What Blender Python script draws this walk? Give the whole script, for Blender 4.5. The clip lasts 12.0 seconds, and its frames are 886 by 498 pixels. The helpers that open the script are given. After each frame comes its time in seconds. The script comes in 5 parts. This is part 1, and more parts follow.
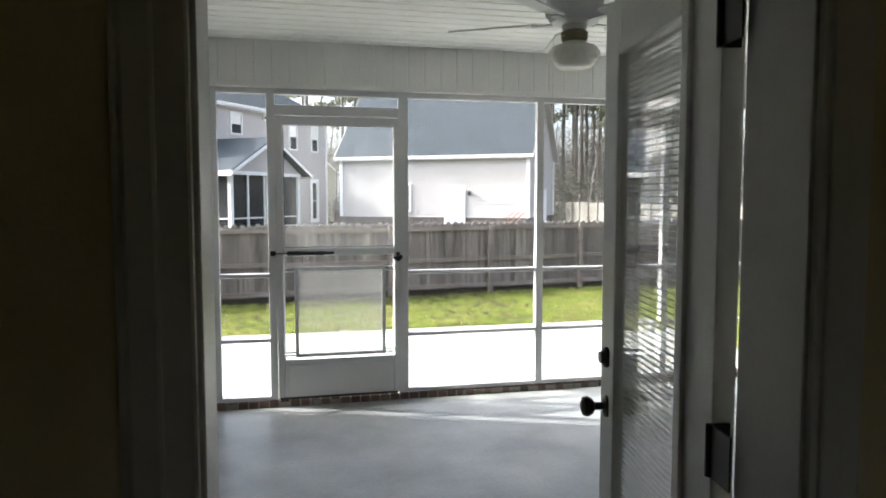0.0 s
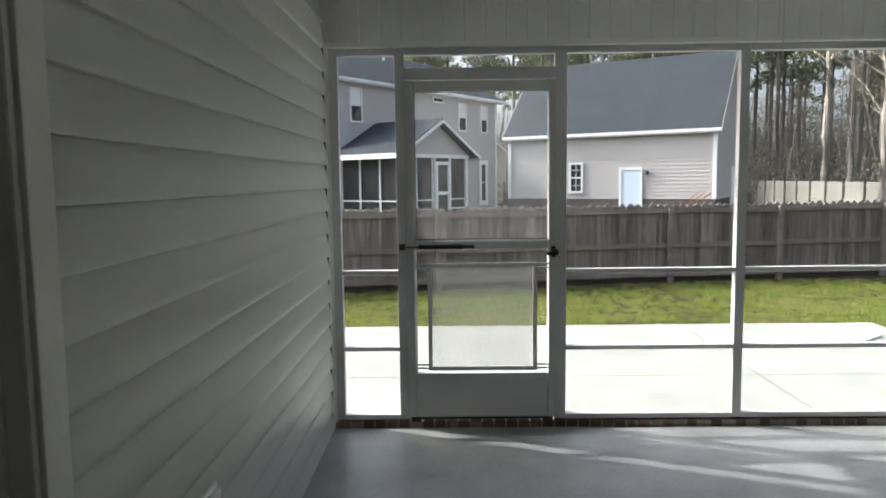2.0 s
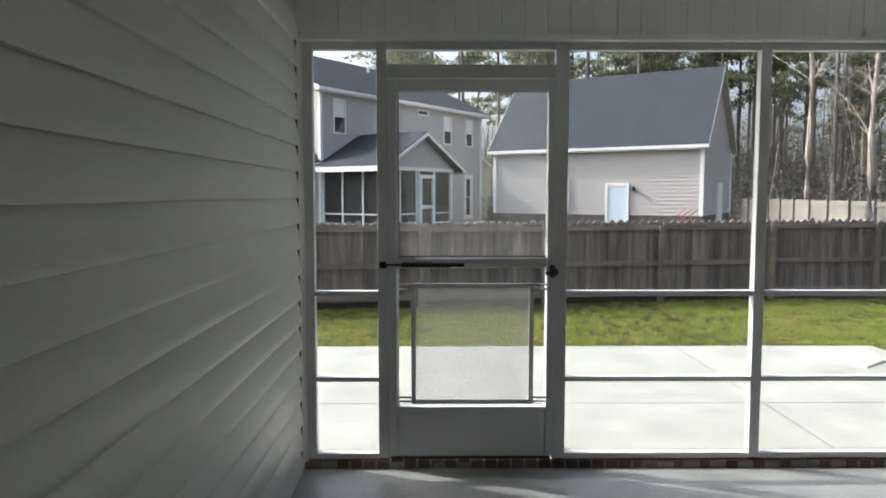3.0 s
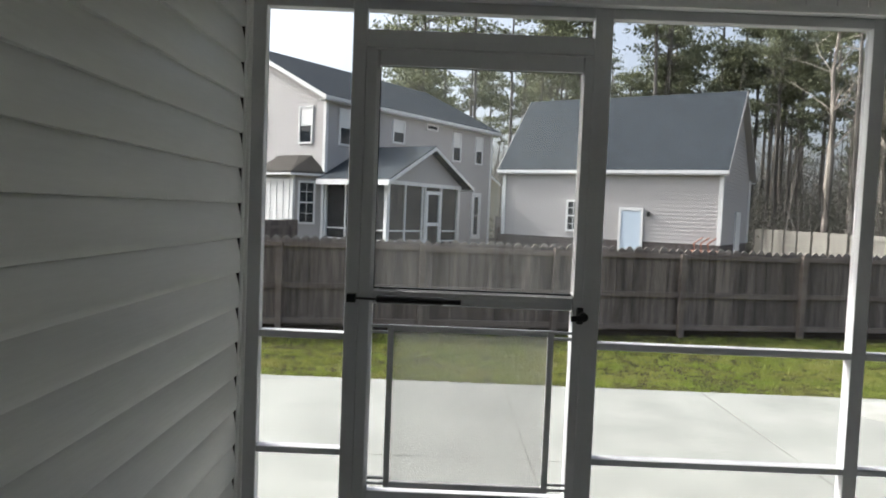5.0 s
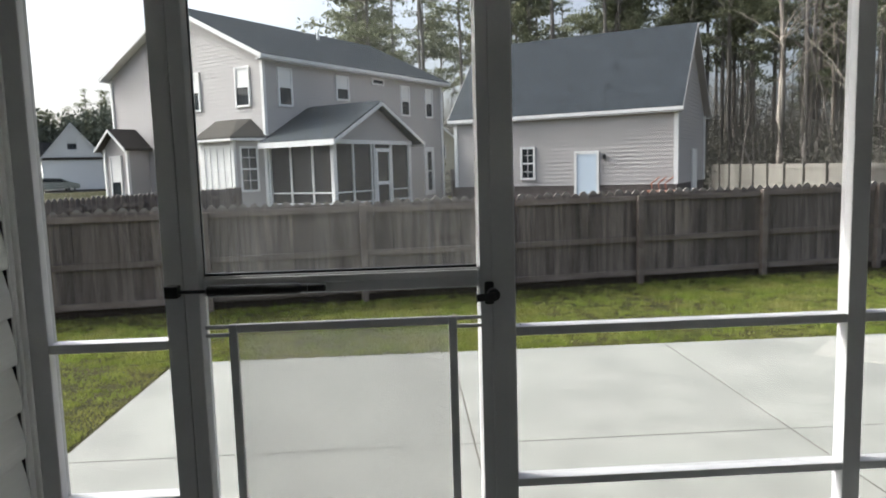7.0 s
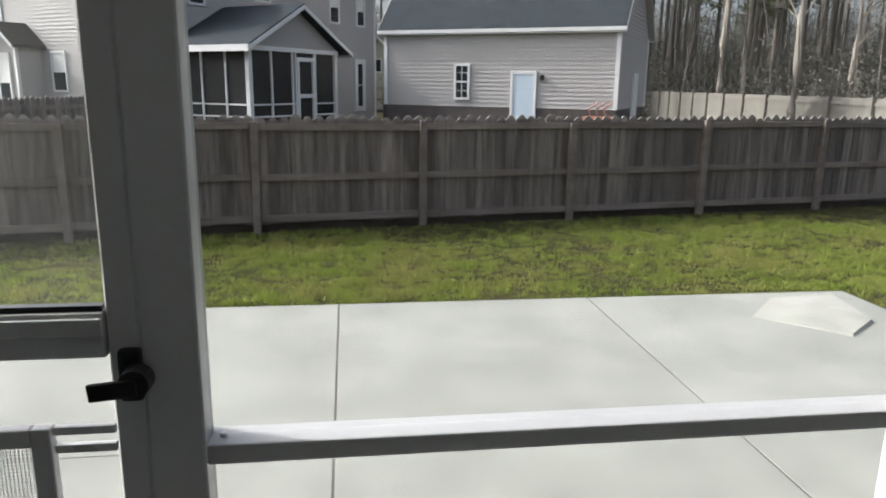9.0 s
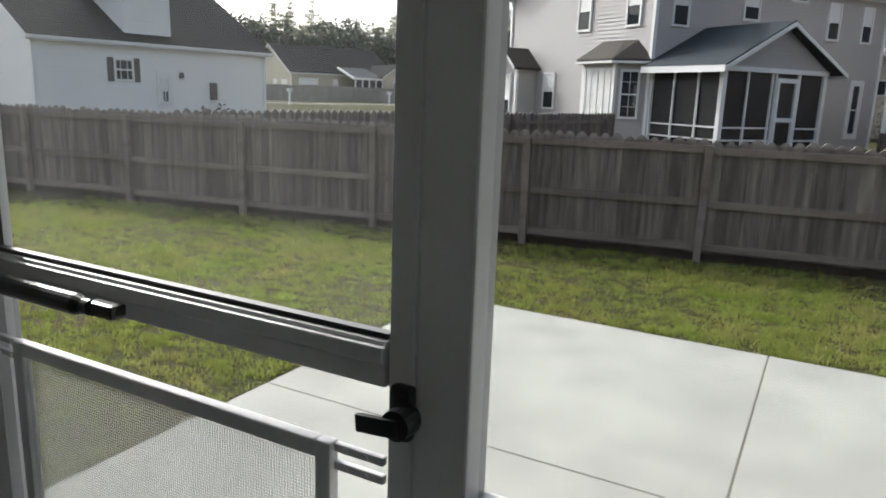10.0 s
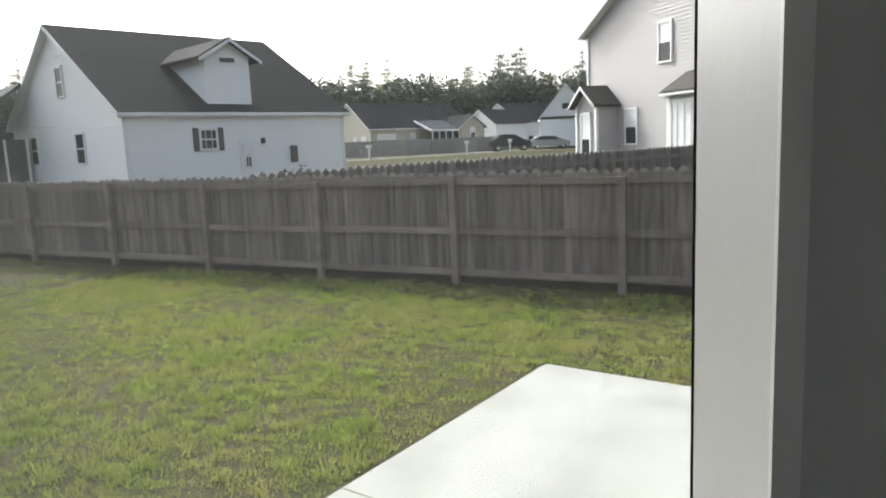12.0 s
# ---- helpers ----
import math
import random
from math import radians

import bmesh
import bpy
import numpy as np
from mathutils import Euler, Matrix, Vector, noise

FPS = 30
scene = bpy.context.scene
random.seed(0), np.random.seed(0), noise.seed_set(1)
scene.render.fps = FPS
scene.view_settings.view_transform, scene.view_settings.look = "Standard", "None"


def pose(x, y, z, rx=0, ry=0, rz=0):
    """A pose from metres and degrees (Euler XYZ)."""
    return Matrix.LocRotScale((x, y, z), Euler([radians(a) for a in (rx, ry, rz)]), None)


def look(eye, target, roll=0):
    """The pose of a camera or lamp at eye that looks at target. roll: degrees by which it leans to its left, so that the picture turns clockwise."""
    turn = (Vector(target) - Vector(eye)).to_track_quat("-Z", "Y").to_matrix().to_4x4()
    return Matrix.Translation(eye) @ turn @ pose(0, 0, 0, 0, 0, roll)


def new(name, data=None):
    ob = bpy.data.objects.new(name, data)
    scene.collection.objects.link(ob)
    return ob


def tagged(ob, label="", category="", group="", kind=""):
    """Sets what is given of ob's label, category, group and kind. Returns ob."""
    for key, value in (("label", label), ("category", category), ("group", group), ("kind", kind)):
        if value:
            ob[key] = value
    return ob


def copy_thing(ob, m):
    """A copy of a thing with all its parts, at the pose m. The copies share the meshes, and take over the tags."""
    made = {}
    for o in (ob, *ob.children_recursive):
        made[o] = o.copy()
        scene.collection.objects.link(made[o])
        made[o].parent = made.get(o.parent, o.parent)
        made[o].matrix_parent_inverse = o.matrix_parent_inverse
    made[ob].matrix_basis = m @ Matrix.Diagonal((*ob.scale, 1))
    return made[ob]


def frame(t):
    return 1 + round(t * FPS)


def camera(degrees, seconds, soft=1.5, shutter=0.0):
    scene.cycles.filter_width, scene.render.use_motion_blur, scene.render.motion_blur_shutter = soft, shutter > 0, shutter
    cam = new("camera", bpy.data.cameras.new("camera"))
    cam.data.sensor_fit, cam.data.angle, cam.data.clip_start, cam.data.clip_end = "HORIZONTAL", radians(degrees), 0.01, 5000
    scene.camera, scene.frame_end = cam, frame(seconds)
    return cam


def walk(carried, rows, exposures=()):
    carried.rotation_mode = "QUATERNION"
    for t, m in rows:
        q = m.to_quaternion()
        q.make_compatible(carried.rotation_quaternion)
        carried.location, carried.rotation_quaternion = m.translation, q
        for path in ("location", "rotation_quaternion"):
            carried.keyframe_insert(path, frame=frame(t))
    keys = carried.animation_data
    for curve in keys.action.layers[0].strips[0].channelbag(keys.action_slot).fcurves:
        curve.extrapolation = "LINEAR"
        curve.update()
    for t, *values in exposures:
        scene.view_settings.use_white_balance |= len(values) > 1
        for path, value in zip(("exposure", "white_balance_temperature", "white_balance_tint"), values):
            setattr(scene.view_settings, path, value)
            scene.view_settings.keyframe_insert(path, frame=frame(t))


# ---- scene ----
cam = camera(64.2, 12.0, soft=1.8)
PATH = [
    (0, (0.45, -5.178, 1.506), (0.901, -3.235, 1.362), -0.0),
    (0.5, (0.53, -4.944, 1.469), (0.953, -3.0, 1.267), 0.8),
    (1, (0.579, -4.656, 1.496), (0.821, -2.674, 1.379), -1.0),
    (1.5, (0.684, -4.437, 1.514), (0.729, -2.44, 1.413), 1.6),
    (2, (0.714, -4.227, 1.506), (0.682, -2.237, 1.312), -0.7),
    (2.5, (0.684, -3.999, 1.528), (0.742, -2.005, 1.392), -2.1),
    (3, (0.692, -3.767, 1.483), (0.708, -1.773, 1.329), 0.0),
    (5, (0.76, -2.799, 1.46), (0.757, -0.802, 1.357), 2.3),
    (5.5, (0.776, -2.629, 1.444), (0.805, -0.64, 1.234), 1.5),
    (6, (0.79, -2.416, 1.461), (0.877, -0.43, 1.237), -1.2),
    (6.5, (0.921, -2.249, 1.447), (1.022, -0.259, 1.266), -1.8),
    (8.5, (1.458, -1.17, 1.426), (1.541, 0.774, 0.965), -0.8),
    (9, (1.568, -0.873, 1.421), (1.831, 1.057, 0.969), 0.8),
    (9.5, (1.609, -0.752, 1.423), (1.191, 1.151, 0.971), 0.6),
    (10, (1.695, -0.670, 1.431), (0.765, 1.048, 1.003), 2.0),
    (10.5, (1.672, -0.556, 1.407), (0.607, 1.087, 1.0), -1.2),
    (11, (1.504, -0.402, 1.441), (0.434, 1.262, 1.144), -7.0),
    (11.5, (1.401, -0.230, 1.425), (0.193, 1.344, 1.177), -4.1),
    (12, (1.2835, -0.046, 1.409), (0.1395, 1.567, 1.111), -2.5),
]
walk(cam, [(t, look(eye, target, roll)) for t, eye, target, roll in PATH],
     exposures=[(t, stops, 6090, 7) for t, stops in ((0, 2.82), (0.5, 2.5), (1.0, 2.2), (2.0, 1.92), (3.0, 1.75), (5.0, 1.48), (8.5, 1.25), (10.5, 1.24), (11, 1.30), (12, 1.45))])

# ---- world and sun ----
SUN_AZ = math.atan2(-0.93, 0.366)   # towards the sun, from +y
SUN_EL = radians(35.5)
world = bpy.data.worlds.new("sky")
scene.world = world
world.use_nodes = True
wn = world.node_tree.nodes
sky = wn.new("ShaderNodeTexSky")
sky.sky_type = 'NISHITA'
sky.sun_disc = False
sky.sun_elevation = SUN_EL
sky.sun_rotation = SUN_AZ
sky.air_density, sky.dust_density, sky.ozone_density = 0.75, 7.0, 0.6
wn["Background"].inputs[1].default_value = 0.15
haze = wn.new("ShaderNodeHueSaturation")   # thin high cloud pales the blue
haze.inputs["Saturation"].default_value = 0.55
world.node_tree.links.new(sky.outputs[0], haze.inputs["Color"])
world.node_tree.links.new(haze.outputs[0], wn["Background"].inputs[0])
sun_data = bpy.data.lights.new("sun", 'SUN')
sun_data.energy, sun_data.angle, sun_data.color = 1.6, radians(1.2), (1.0, 0.95, 0.88)
sun = new("sun", sun_data)
sx, sy = math.sin(SUN_AZ) * math.cos(SUN_EL), math.cos(SUN_AZ) * math.cos(SUN_EL)
sun.matrix_world = look((sx * 60, sy * 60, math.sin(SUN_EL) * 60), (0, 0, 0))


# ---- materials ----
def mat(name, col, rough=0.6, scale=3.0, var=0.12, fine=60.0, grain=0.06, bump=0.15, metal=0.0, rnd=0.0,
        tint=None, stretch=(1, 1, 1), spec=0.5, depth=0.01):
    m = bpy.data.materials.new(name)
    m.use_nodes = True
    nt = m.node_tree
    b = nt.nodes["Principled BSDF"]
    b.inputs["Metallic"].default_value = metal
    b.inputs["Roughness"].default_value = rough
    b.inputs["Specular IOR Level"].default_value = spec
    geo = nt.nodes.new("ShaderNodeNewGeometry")
    mp = nt.nodes.new("ShaderNodeMapping")
    mp.inputs["Scale"].default_value = stretch
    nt.links.new(geo.outputs["Position"], mp.inputs[0])
    n1 = nt.nodes.new("ShaderNodeTexNoise")
    n1.inputs["Scale"].default_value, n1.inputs["Detail"].default_value = scale, 5
    n2 = nt.nodes.new("ShaderNodeTexNoise")
    n2.inputs["Scale"].default_value, n2.inputs["Detail"].default_value = fine, 3
    nt.links.new(mp.outputs[0], n1.inputs["Vector"])
    nt.links.new(mp.outputs[0], n2.inputs["Vector"])
    r1 = nt.nodes.new("ShaderNodeMapRange")
    r1.inputs["From Min"].default_value, r1.inputs["From Max"].default_value = 0.3, 0.7
    nt.links.new(n1.outputs["Fac"], r1.inputs["Value"])
    mix = nt.nodes.new("ShaderNodeMix")
    mix.data_type = 'RGBA'
    lo = tint or tuple(c * (1 - var) for c in col)
    hi = col if tint else tuple(min(1, c * (1 + var)) for c in col)
    mix.inputs[6].default_value, mix.inputs[7].default_value = (*lo, 1), (*hi, 1)
    nt.links.new(r1.outputs[0], mix.inputs[0])
    r2 = nt.nodes.new("ShaderNodeMapRange")
    r2.inputs["To Min"].default_value, r2.inputs["To Max"].default_value = 1 - grain * 2, 1 + grain * 2
    nt.links.new(n2.outputs["Fac"], r2.inputs["Value"])
    last = r2.outputs[0]
    if rnd:
        oi = nt.nodes.new("ShaderNodeObjectInfo")
        r3 = nt.nodes.new("ShaderNodeMapRange")
        r3.inputs["To Min"].default_value, r3.inputs["To Max"].default_value = 1 - rnd, 1 + rnd
        nt.links.new(oi.outputs["Random"], r3.inputs["Value"])
        mu = nt.nodes.new("ShaderNodeMath")
        mu.operation = 'MULTIPLY'
        nt.links.new(last, mu.inputs[0])
        nt.links.new(r3.outputs[0], mu.inputs[1])
        last = mu.outputs[0]
    sc = nt.nodes.new("ShaderNodeVectorMath")
    sc.operation = 'SCALE'
    nt.links.new(mix.outputs[2], sc.inputs[0])
    nt.links.new(last, sc.inputs["Scale"])
    nt.links.new(sc.outputs[0], b.inputs["Base Color"])
    if bump:
        bp = nt.nodes.new("ShaderNodeBump")
        bp.inputs["Strength"].default_value, bp.inputs["Distance"].default_value = bump, depth
        nt.links.new(n2.outputs["Fac"], bp.inputs["Height"])
        nt.links.new(bp.outputs[0], b.inputs["Normal"])
    return m


def leafy(name, col, tint, rough=0.7, trans=0.3, scale=0.6):
    m = mat(name, col, rough, scale=scale, tint=tint, fine=5, grain=0.2, bump=0, spec=0.2)
    nt = m.node_tree
    b = nt.nodes["Principled BSDF"]
    t = nt.nodes.new("ShaderNodeBsdfTranslucent")
    src = b.inputs["Base Color"].links[0].from_socket
    nt.links.new(src, t.inputs[0])
    mx = nt.nodes.new("ShaderNodeMixShader")
    mx.inputs[0].default_value = trans
    nt.links.new(b.outputs[0], mx.inputs[1])
    nt.links.new(t.outputs[0], mx.inputs[2])
    nt.links.new(mx.outputs[0], nt.nodes["Material Output"].inputs[0])
    return m


def see_through(name, col, share, rough=0.5, light=0.0):
    """A woven mesh: an even share of open gaps between threads."""
    m = bpy.data.materials.new(name)
    m.use_nodes = True
    nt = m.node_tree
    b = nt.nodes["Principled BSDF"]
    b.inputs["Base Color"].default_value = (*col, 1)
    b.inputs["Roughness"].default_value = rough
    t = nt.nodes.new("ShaderNodeBsdfTransparent")
    mx = nt.nodes.new("ShaderNodeMixShader")
    mx.inputs[0].default_value = share
    body = b.outputs[0]
    if light:
        tr = nt.nodes.new("ShaderNodeBsdfTranslucent")
        tr.inputs[0].default_value = (*col, 1)
        m2 = nt.nodes.new("ShaderNodeMixShader")
        m2.inputs[0].default_value = light
        nt.links.new(body, m2.inputs[1])
        nt.links.new(tr.outputs[0], m2.inputs[2])
        body = m2.outputs[0]
    nt.links.new(body, mx.inputs[1])
    nt.links.new(t.outputs[0], mx.inputs[2])
    nt.links.new(mx.outputs[0], nt.nodes["Material Output"].inputs[0])
    return m


def glass(name, smudge=0.0, dark=None):
    m = bpy.data.materials.new(name)
    m.use_nodes = True
    nt = m.node_tree
    nt.nodes.remove(nt.nodes["Principled BSDF"])
    out = nt.nodes["Material Output"]
    t = nt.nodes.new("ShaderNodeBsdfTransparent")
    if smudge:
        t.inputs[0].default_value = (0.95, 0.955, 0.95, 1)
    g = nt.nodes.new("ShaderNodeBsdfGlossy")
    g.inputs["Roughness"].default_value = 0.02
    lw = nt.nodes.new("ShaderNodeLayerWeight")
    lw.inputs[0].default_value = 0.5
    pw = nt.nodes.new("ShaderNodeMath")
    pw.operation = 'POWER'
    pw.inputs[1].default_value = 5.0 if dark else 4.0
    nt.links.new(lw.outputs["Facing"], pw.inputs[0])
    fr = nt.nodes.new("ShaderNodeMath")
    fr.operation = 'MULTIPLY_ADD'
    fr.inputs[1].default_value, fr.inputs[2].default_value = (0.4 if dark else 0.85), 0.045
    nt.links.new(pw.outputs[0], fr.inputs[0])
    mx = nt.nodes.new("ShaderNodeMixShader")
    base = t.outputs[0]
    if dark:
        d = nt.nodes.new("ShaderNodeBsdfDiffuse")
        d.inputs[0].default_value = (*dark, 1)
        base = d.outputs[0]
    if smudge:
        geo = nt.nodes.new("ShaderNodeNewGeometry")
        n = nt.nodes.new("ShaderNodeTexNoise")
        n.inputs["Scale"].default_value, n.inputs["Detail"].default_value = 6, 6
        nt.links.new(geo.outputs["Position"], n.inputs["Vector"])
        r = nt.nodes.new("ShaderNodeMapRange")
        r.inputs["From Min"].default_value, r.inputs["From Max"].default_value = 0.3, 0.8
        r.inputs["To Min"].default_value, r.inputs["To Max"].default_value = smudge * 0.07, smudge * 0.28
        nt.links.new(n.outputs["Fac"], r.inputs["Value"])
        d = nt.nodes.new("ShaderNodeBsdfTranslucent")
        d.inputs[0].default_value = (0.85, 0.85, 0.82, 1)
        m2 = nt.nodes.new("ShaderNodeMixShader")
        sep = nt.nodes.new("ShaderNodeSeparateXYZ")
        nt.links.new(geo.outputs["Position"], sep.inputs[0])
        sx_ = nt.nodes.new("ShaderNodeMapRange")
        sx_.interpolation_type = 'SMOOTHSTEP'
        sx_.inputs["From Min"].default_value, sx_.inputs["From Max"].default_value = 1.16, 1.10
        nt.links.new(sep.outputs[0], sx_.inputs["Value"])
        sl = nt.nodes.new("ShaderNodeMapRange")
        sl.interpolation_type = 'SMOOTHSTEP'
        sl.inputs["From Min"].default_value, sl.inputs["From Max"].default_value = 0.96, 1.06
        nt.links.new(sep.outputs[0], sl.inputs["Value"])
        sz = nt.nodes.new("ShaderNodeMapRange")
        sz.interpolation_type = 'SMOOTHSTEP'
        sz.inputs["From Min"].default_value, sz.inputs["From Max"].default_value = 1.20, 1.30
        nt.links.new(sep.outputs[2], sz.inputs["Value"])
        ml = nt.nodes.new("ShaderNodeMath")
        ml.operation = 'MULTIPLY'
        nt.links.new(sl.outputs[0], ml.inputs[0])
        nt.links.new(sz.outputs[0], ml.inputs[1])
        mk = nt.nodes.new("ShaderNodeMath")
        mk.operation = 'MULTIPLY'
        nt.links.new(sx_.outputs[0], mk.inputs[0])
        nt.links.new(ml.outputs[0], mk.inputs[1])
        n3 = nt.nodes.new("ShaderNodeTexNoise")
        n3.inputs["Scale"].default_value, n3.inputs["Detail"].default_value = 420, 5
        nt.links.new(geo.outputs["Position"], n3.inputs["Vector"])
        r3 = nt.nodes.new("ShaderNodeMapRange")
        r3.inputs["From Min"].default_value, r3.inputs["From Max"].default_value = 0.52, 0.75
        r3.inputs["To Max"].default_value = smudge * 0.35
        nt.links.new(n3.outputs["Fac"], r3.inputs["Value"])
        mm = nt.nodes.new("ShaderNodeMath")
        mm.operation = 'MULTIPLY'
        nt.links.new(mk.outputs[0], mm.inputs[0])
        nt.links.new(r3.outputs[0], mm.inputs[1])
        ad = nt.nodes.new("ShaderNodeMath")
        ad.operation = 'ADD'
        nt.links.new(mm.outputs[0], ad.inputs[0])
        nt.links.new(r.outputs[0], ad.inputs[1])
        nt.links.new(ad.outputs[0], m2.inputs[0])
        nt.links.new(base, m2.inputs[1])
        nt.links.new(d.outputs[0], m2.inputs[2])
        base = m2.outputs[0]
    nt.links.new(fr.outputs[0], mx.inputs[0])
    nt.links.new(base, mx.inputs[1])
    nt.links.new(g.outputs[0], mx.inputs[2])
    nt.links.new(mx.outputs[0], out.inputs[0])
    return m


M = {}
M['alu'] = mat("white_aluminium", (0.62, 0.62, 0.63), 0.38, scale=2, var=0.05, fine=120, grain=0.02, bump=0.03)
M['vinyl'] = mat("white_vinyl", (0.83, 0.83, 0.81), 0.5, scale=1.5, var=0.05, fine=90, grain=0.03, bump=0.05)
M['siding'] = mat("porch_siding", (0.545, 0.545, 0.525), 0.36, scale=1.2, var=0.06, fine=30, grain=0.03, bump=0.08, stretch=(1, 0.25, 3))
M['paint'] = mat("door_paint", (0.72, 0.71, 0.68), 0.4, scale=3, var=0.05, fine=80, grain=0.03, bump=0.05)
M['room'] = mat("room_wall", (0.74, 0.65, 0.43), 0.8, scale=2, var=0.06, fine=150, grain=0.04, bump=0.1)
M['roomfloor'] = mat("room_floor", (0.22, 0.16, 0.11), 0.5, scale=4, var=0.15)
M['floor'] = mat("painted_concrete", (0.305, 0.312, 0.308), 0.36, scale=2.2, var=0.28, fine=45, grain=0.1, bump=0.12, depth=0.004)
M['concrete'] = mat("patio_concrete", (0.305, 0.307, 0.276), 0.85, scale=1.9, var=0.15, fine=70, grain=0.08, bump=0.25, rnd=0.03, depth=0.004)
M['mortarpale'] = mat("pale_rough_concrete", (0.385, 0.38, 0.34), 0.9, scale=4, var=0.14, fine=60, grain=0.12, bump=0.4, depth=0.006)
# dark colour for the bank added under the fence, in place of shade
M['soil'] = mat("dark_gap_fill", (0.045, 0.036, 0.028), 0.95, spec=0.1, scale=6, var=0.3, fine=60, grain=0.2, bump=0.6, depth=0.02)
M['joint'] = mat("joint_dirt", (0.12, 0.11, 0.09), 0.9, scale=5, var=0.2)
M['brick'] = mat("red_brick", (0.135, 0.088, 0.072), 0.85, scale=25, var=0.25, fine=140, grain=0.12, bump=0.4, rnd=0.35)
M['mortar'] = mat("mortar", (0.26, 0.24, 0.22), 0.9, scale=30, var=0.15)
M['black'] = mat("black_hardware", (0.015, 0.015, 0.016), 0.35, scale=20, var=0.2, bump=0)
M['bronze'] = mat("dark_bronze", (0.035, 0.028, 0.024), 0.35, metal=0.7, scale=30, var=0.2, bump=0)
M['steel'] = mat("bright_screw", (0.7, 0.7, 0.7), 0.3, metal=0.9, scale=50, var=0.1, bump=0)
M['dark'] = mat("near_black", (0.03, 0.028, 0.026), 0.9)
M['fence'] = mat("weathered_fence_wood", (0.240, 0.198, 0.172), 0.9, scale=16, tint=(0.090, 0.075, 0.066), fine=90, grain=0.26, bump=0.6, rnd=0.36, stretch=(1, 1, 0.07))
M['rail'] = mat("weathered_fence_rail", (0.26, 0.218, 0.19), 0.9, scale=7, tint=(0.15, 0.116, 0.095), fine=70, grain=0.16, bump=0.5, rnd=0.2, stretch=(0.12, 1, 1))
M['farfence'] = mat("grey_fence_wood", (0.40, 0.37, 0.33), 0.9, scale=4, tint=(0.28, 0.26, 0.23), rnd=0.15, stretch=(1, 1, 0.2))


def pale_top(m, z0, z1, col):
    """Paler wood above a height on the board itself: sunlit tops put into colour."""
    nt = m.node_tree
    b = nt.nodes["Principled BSDF"]
    src = b.inputs["Base Color"].links[0].from_socket
    tc = nt.nodes.new("ShaderNodeTexCoord")
    sp = nt.nodes.new("ShaderNodeSeparateXYZ")
    nt.links.new(tc.outputs["Object"], sp.inputs[0])
    rg = nt.nodes.new("ShaderNodeMapRange")
    rg.interpolation_type = 'SMOOTHSTEP'
    rg.inputs["From Min"].default_value, rg.inputs["From Max"].default_value = z0, z1
    nt.links.new(sp.outputs[2], rg.inputs["Value"])
    mx = nt.nodes.new("ShaderNodeMix")
    mx.data_type = 'RGBA'
    mx.inputs[7].default_value = (*col, 1)
    nt.links.new(rg.outputs[0], mx.inputs[0])
    nt.links.new(src, mx.inputs[6])
    nt.links.new(mx.outputs[2], b.inputs["Base Color"])


pale_top(M['fence'], 1.275, 1.355, (0.29, 0.265, 0.24))
M['fence2'] = mat("pale_fence_wood", (0.225, 0.213, 0.187), 0.85, scale=4, tint=(0.15, 0.142, 0.125), fine=40, grain=0.1, bump=0.2, rnd=0.12, stretch=(1, 1, 0.2))
M['grass'] = mat("lawn_soil", (0.040, 0.046, 0.014), 0.95, spec=0.08, scale=1.1, tint=(0.060, 0.051, 0.025), fine=28, grain=0.3, bump=0.8, depth=0.03)
M['blade'] = leafy("grass_blades", (0.232, 0.305, 0.050), (0.310, 0.302, 0.100), 0.6, 0.38, 1.7)
M['lap'] = mat("grey_lap_siding", (0.46, 0.437, 0.425), 0.6, scale=0.7, var=0.05, fine=20, grain=0.03, bump=0.05)
M['lapwhite'] = mat("white_lap_siding", (0.88, 0.88, 0.87), 0.6, scale=0.7, var=0.03, fine=20, grain=0.02, bump=0.05)
M['laptan'] = mat("tan_lap_siding", (0.50, 0.46, 0.36), 0.6, scale=0.7, var=0.05, fine=20, grain=0.03, bump=0.05)
M['trim'] = mat("white_trim", (0.82, 0.82, 0.81), 0.5, scale=3, var=0.04, bump=0.02)
M['shingle'] = mat("grey_shingles", (0.050, 0.058, 0.066), 0.9, spec=0.08, scale=5, var=0.3, fine=18, grain=0.3, bump=0.5, depth=0.03)
M['shingledark'] = mat("dark_shingles", (0.021, 0.022, 0.024), 0.9, spec=0.04, scale=5, var=0.2, fine=18, grain=0.2, bump=0.5, depth=0.03)
M['shinglebrown'] = mat("brown_shingles", (0.075, 0.068, 0.06), 0.9, spec=0.15, scale=5, var=0.2, fine=18, grain=0.2, bump=0.5, depth=0.03)
M['found'] = mat("dark_foundation_brick", (0.10, 0.085, 0.08), 0.9, scale=8, var=0.3, fine=30, grain=0.15, bump=0.4)
M['bluedoor'] = mat("pale_blue_door", (0.62, 0.72, 0.82), 0.4, scale=2, var=0.04, bump=0.02)
M['blind'] = mat("white_blind_and_pane", (0.8, 0.8, 0.78), 0.6, scale=3, var=0.04, bump=0)
M['orange'] = mat("faded_orange_metal", (0.36, 0.13, 0.075), 0.5, scale=12, var=0.2)
M['bark'] = mat("pine_bark", (0.22, 0.20, 0.18), 0.95, scale=3, tint=(0.10, 0.09, 0.08), fine=14, grain=0.25, bump=0.6, stretch=(1, 1, 0.25), depth=0.03)
M['palebark'] = mat("pale_bark", (0.38, 0.34, 0.29), 0.9, scale=2, tint=(0.24, 0.21, 0.18), fine=14, grain=0.2, bump=0.4, stretch=(1, 1, 0.3), depth=0.02)
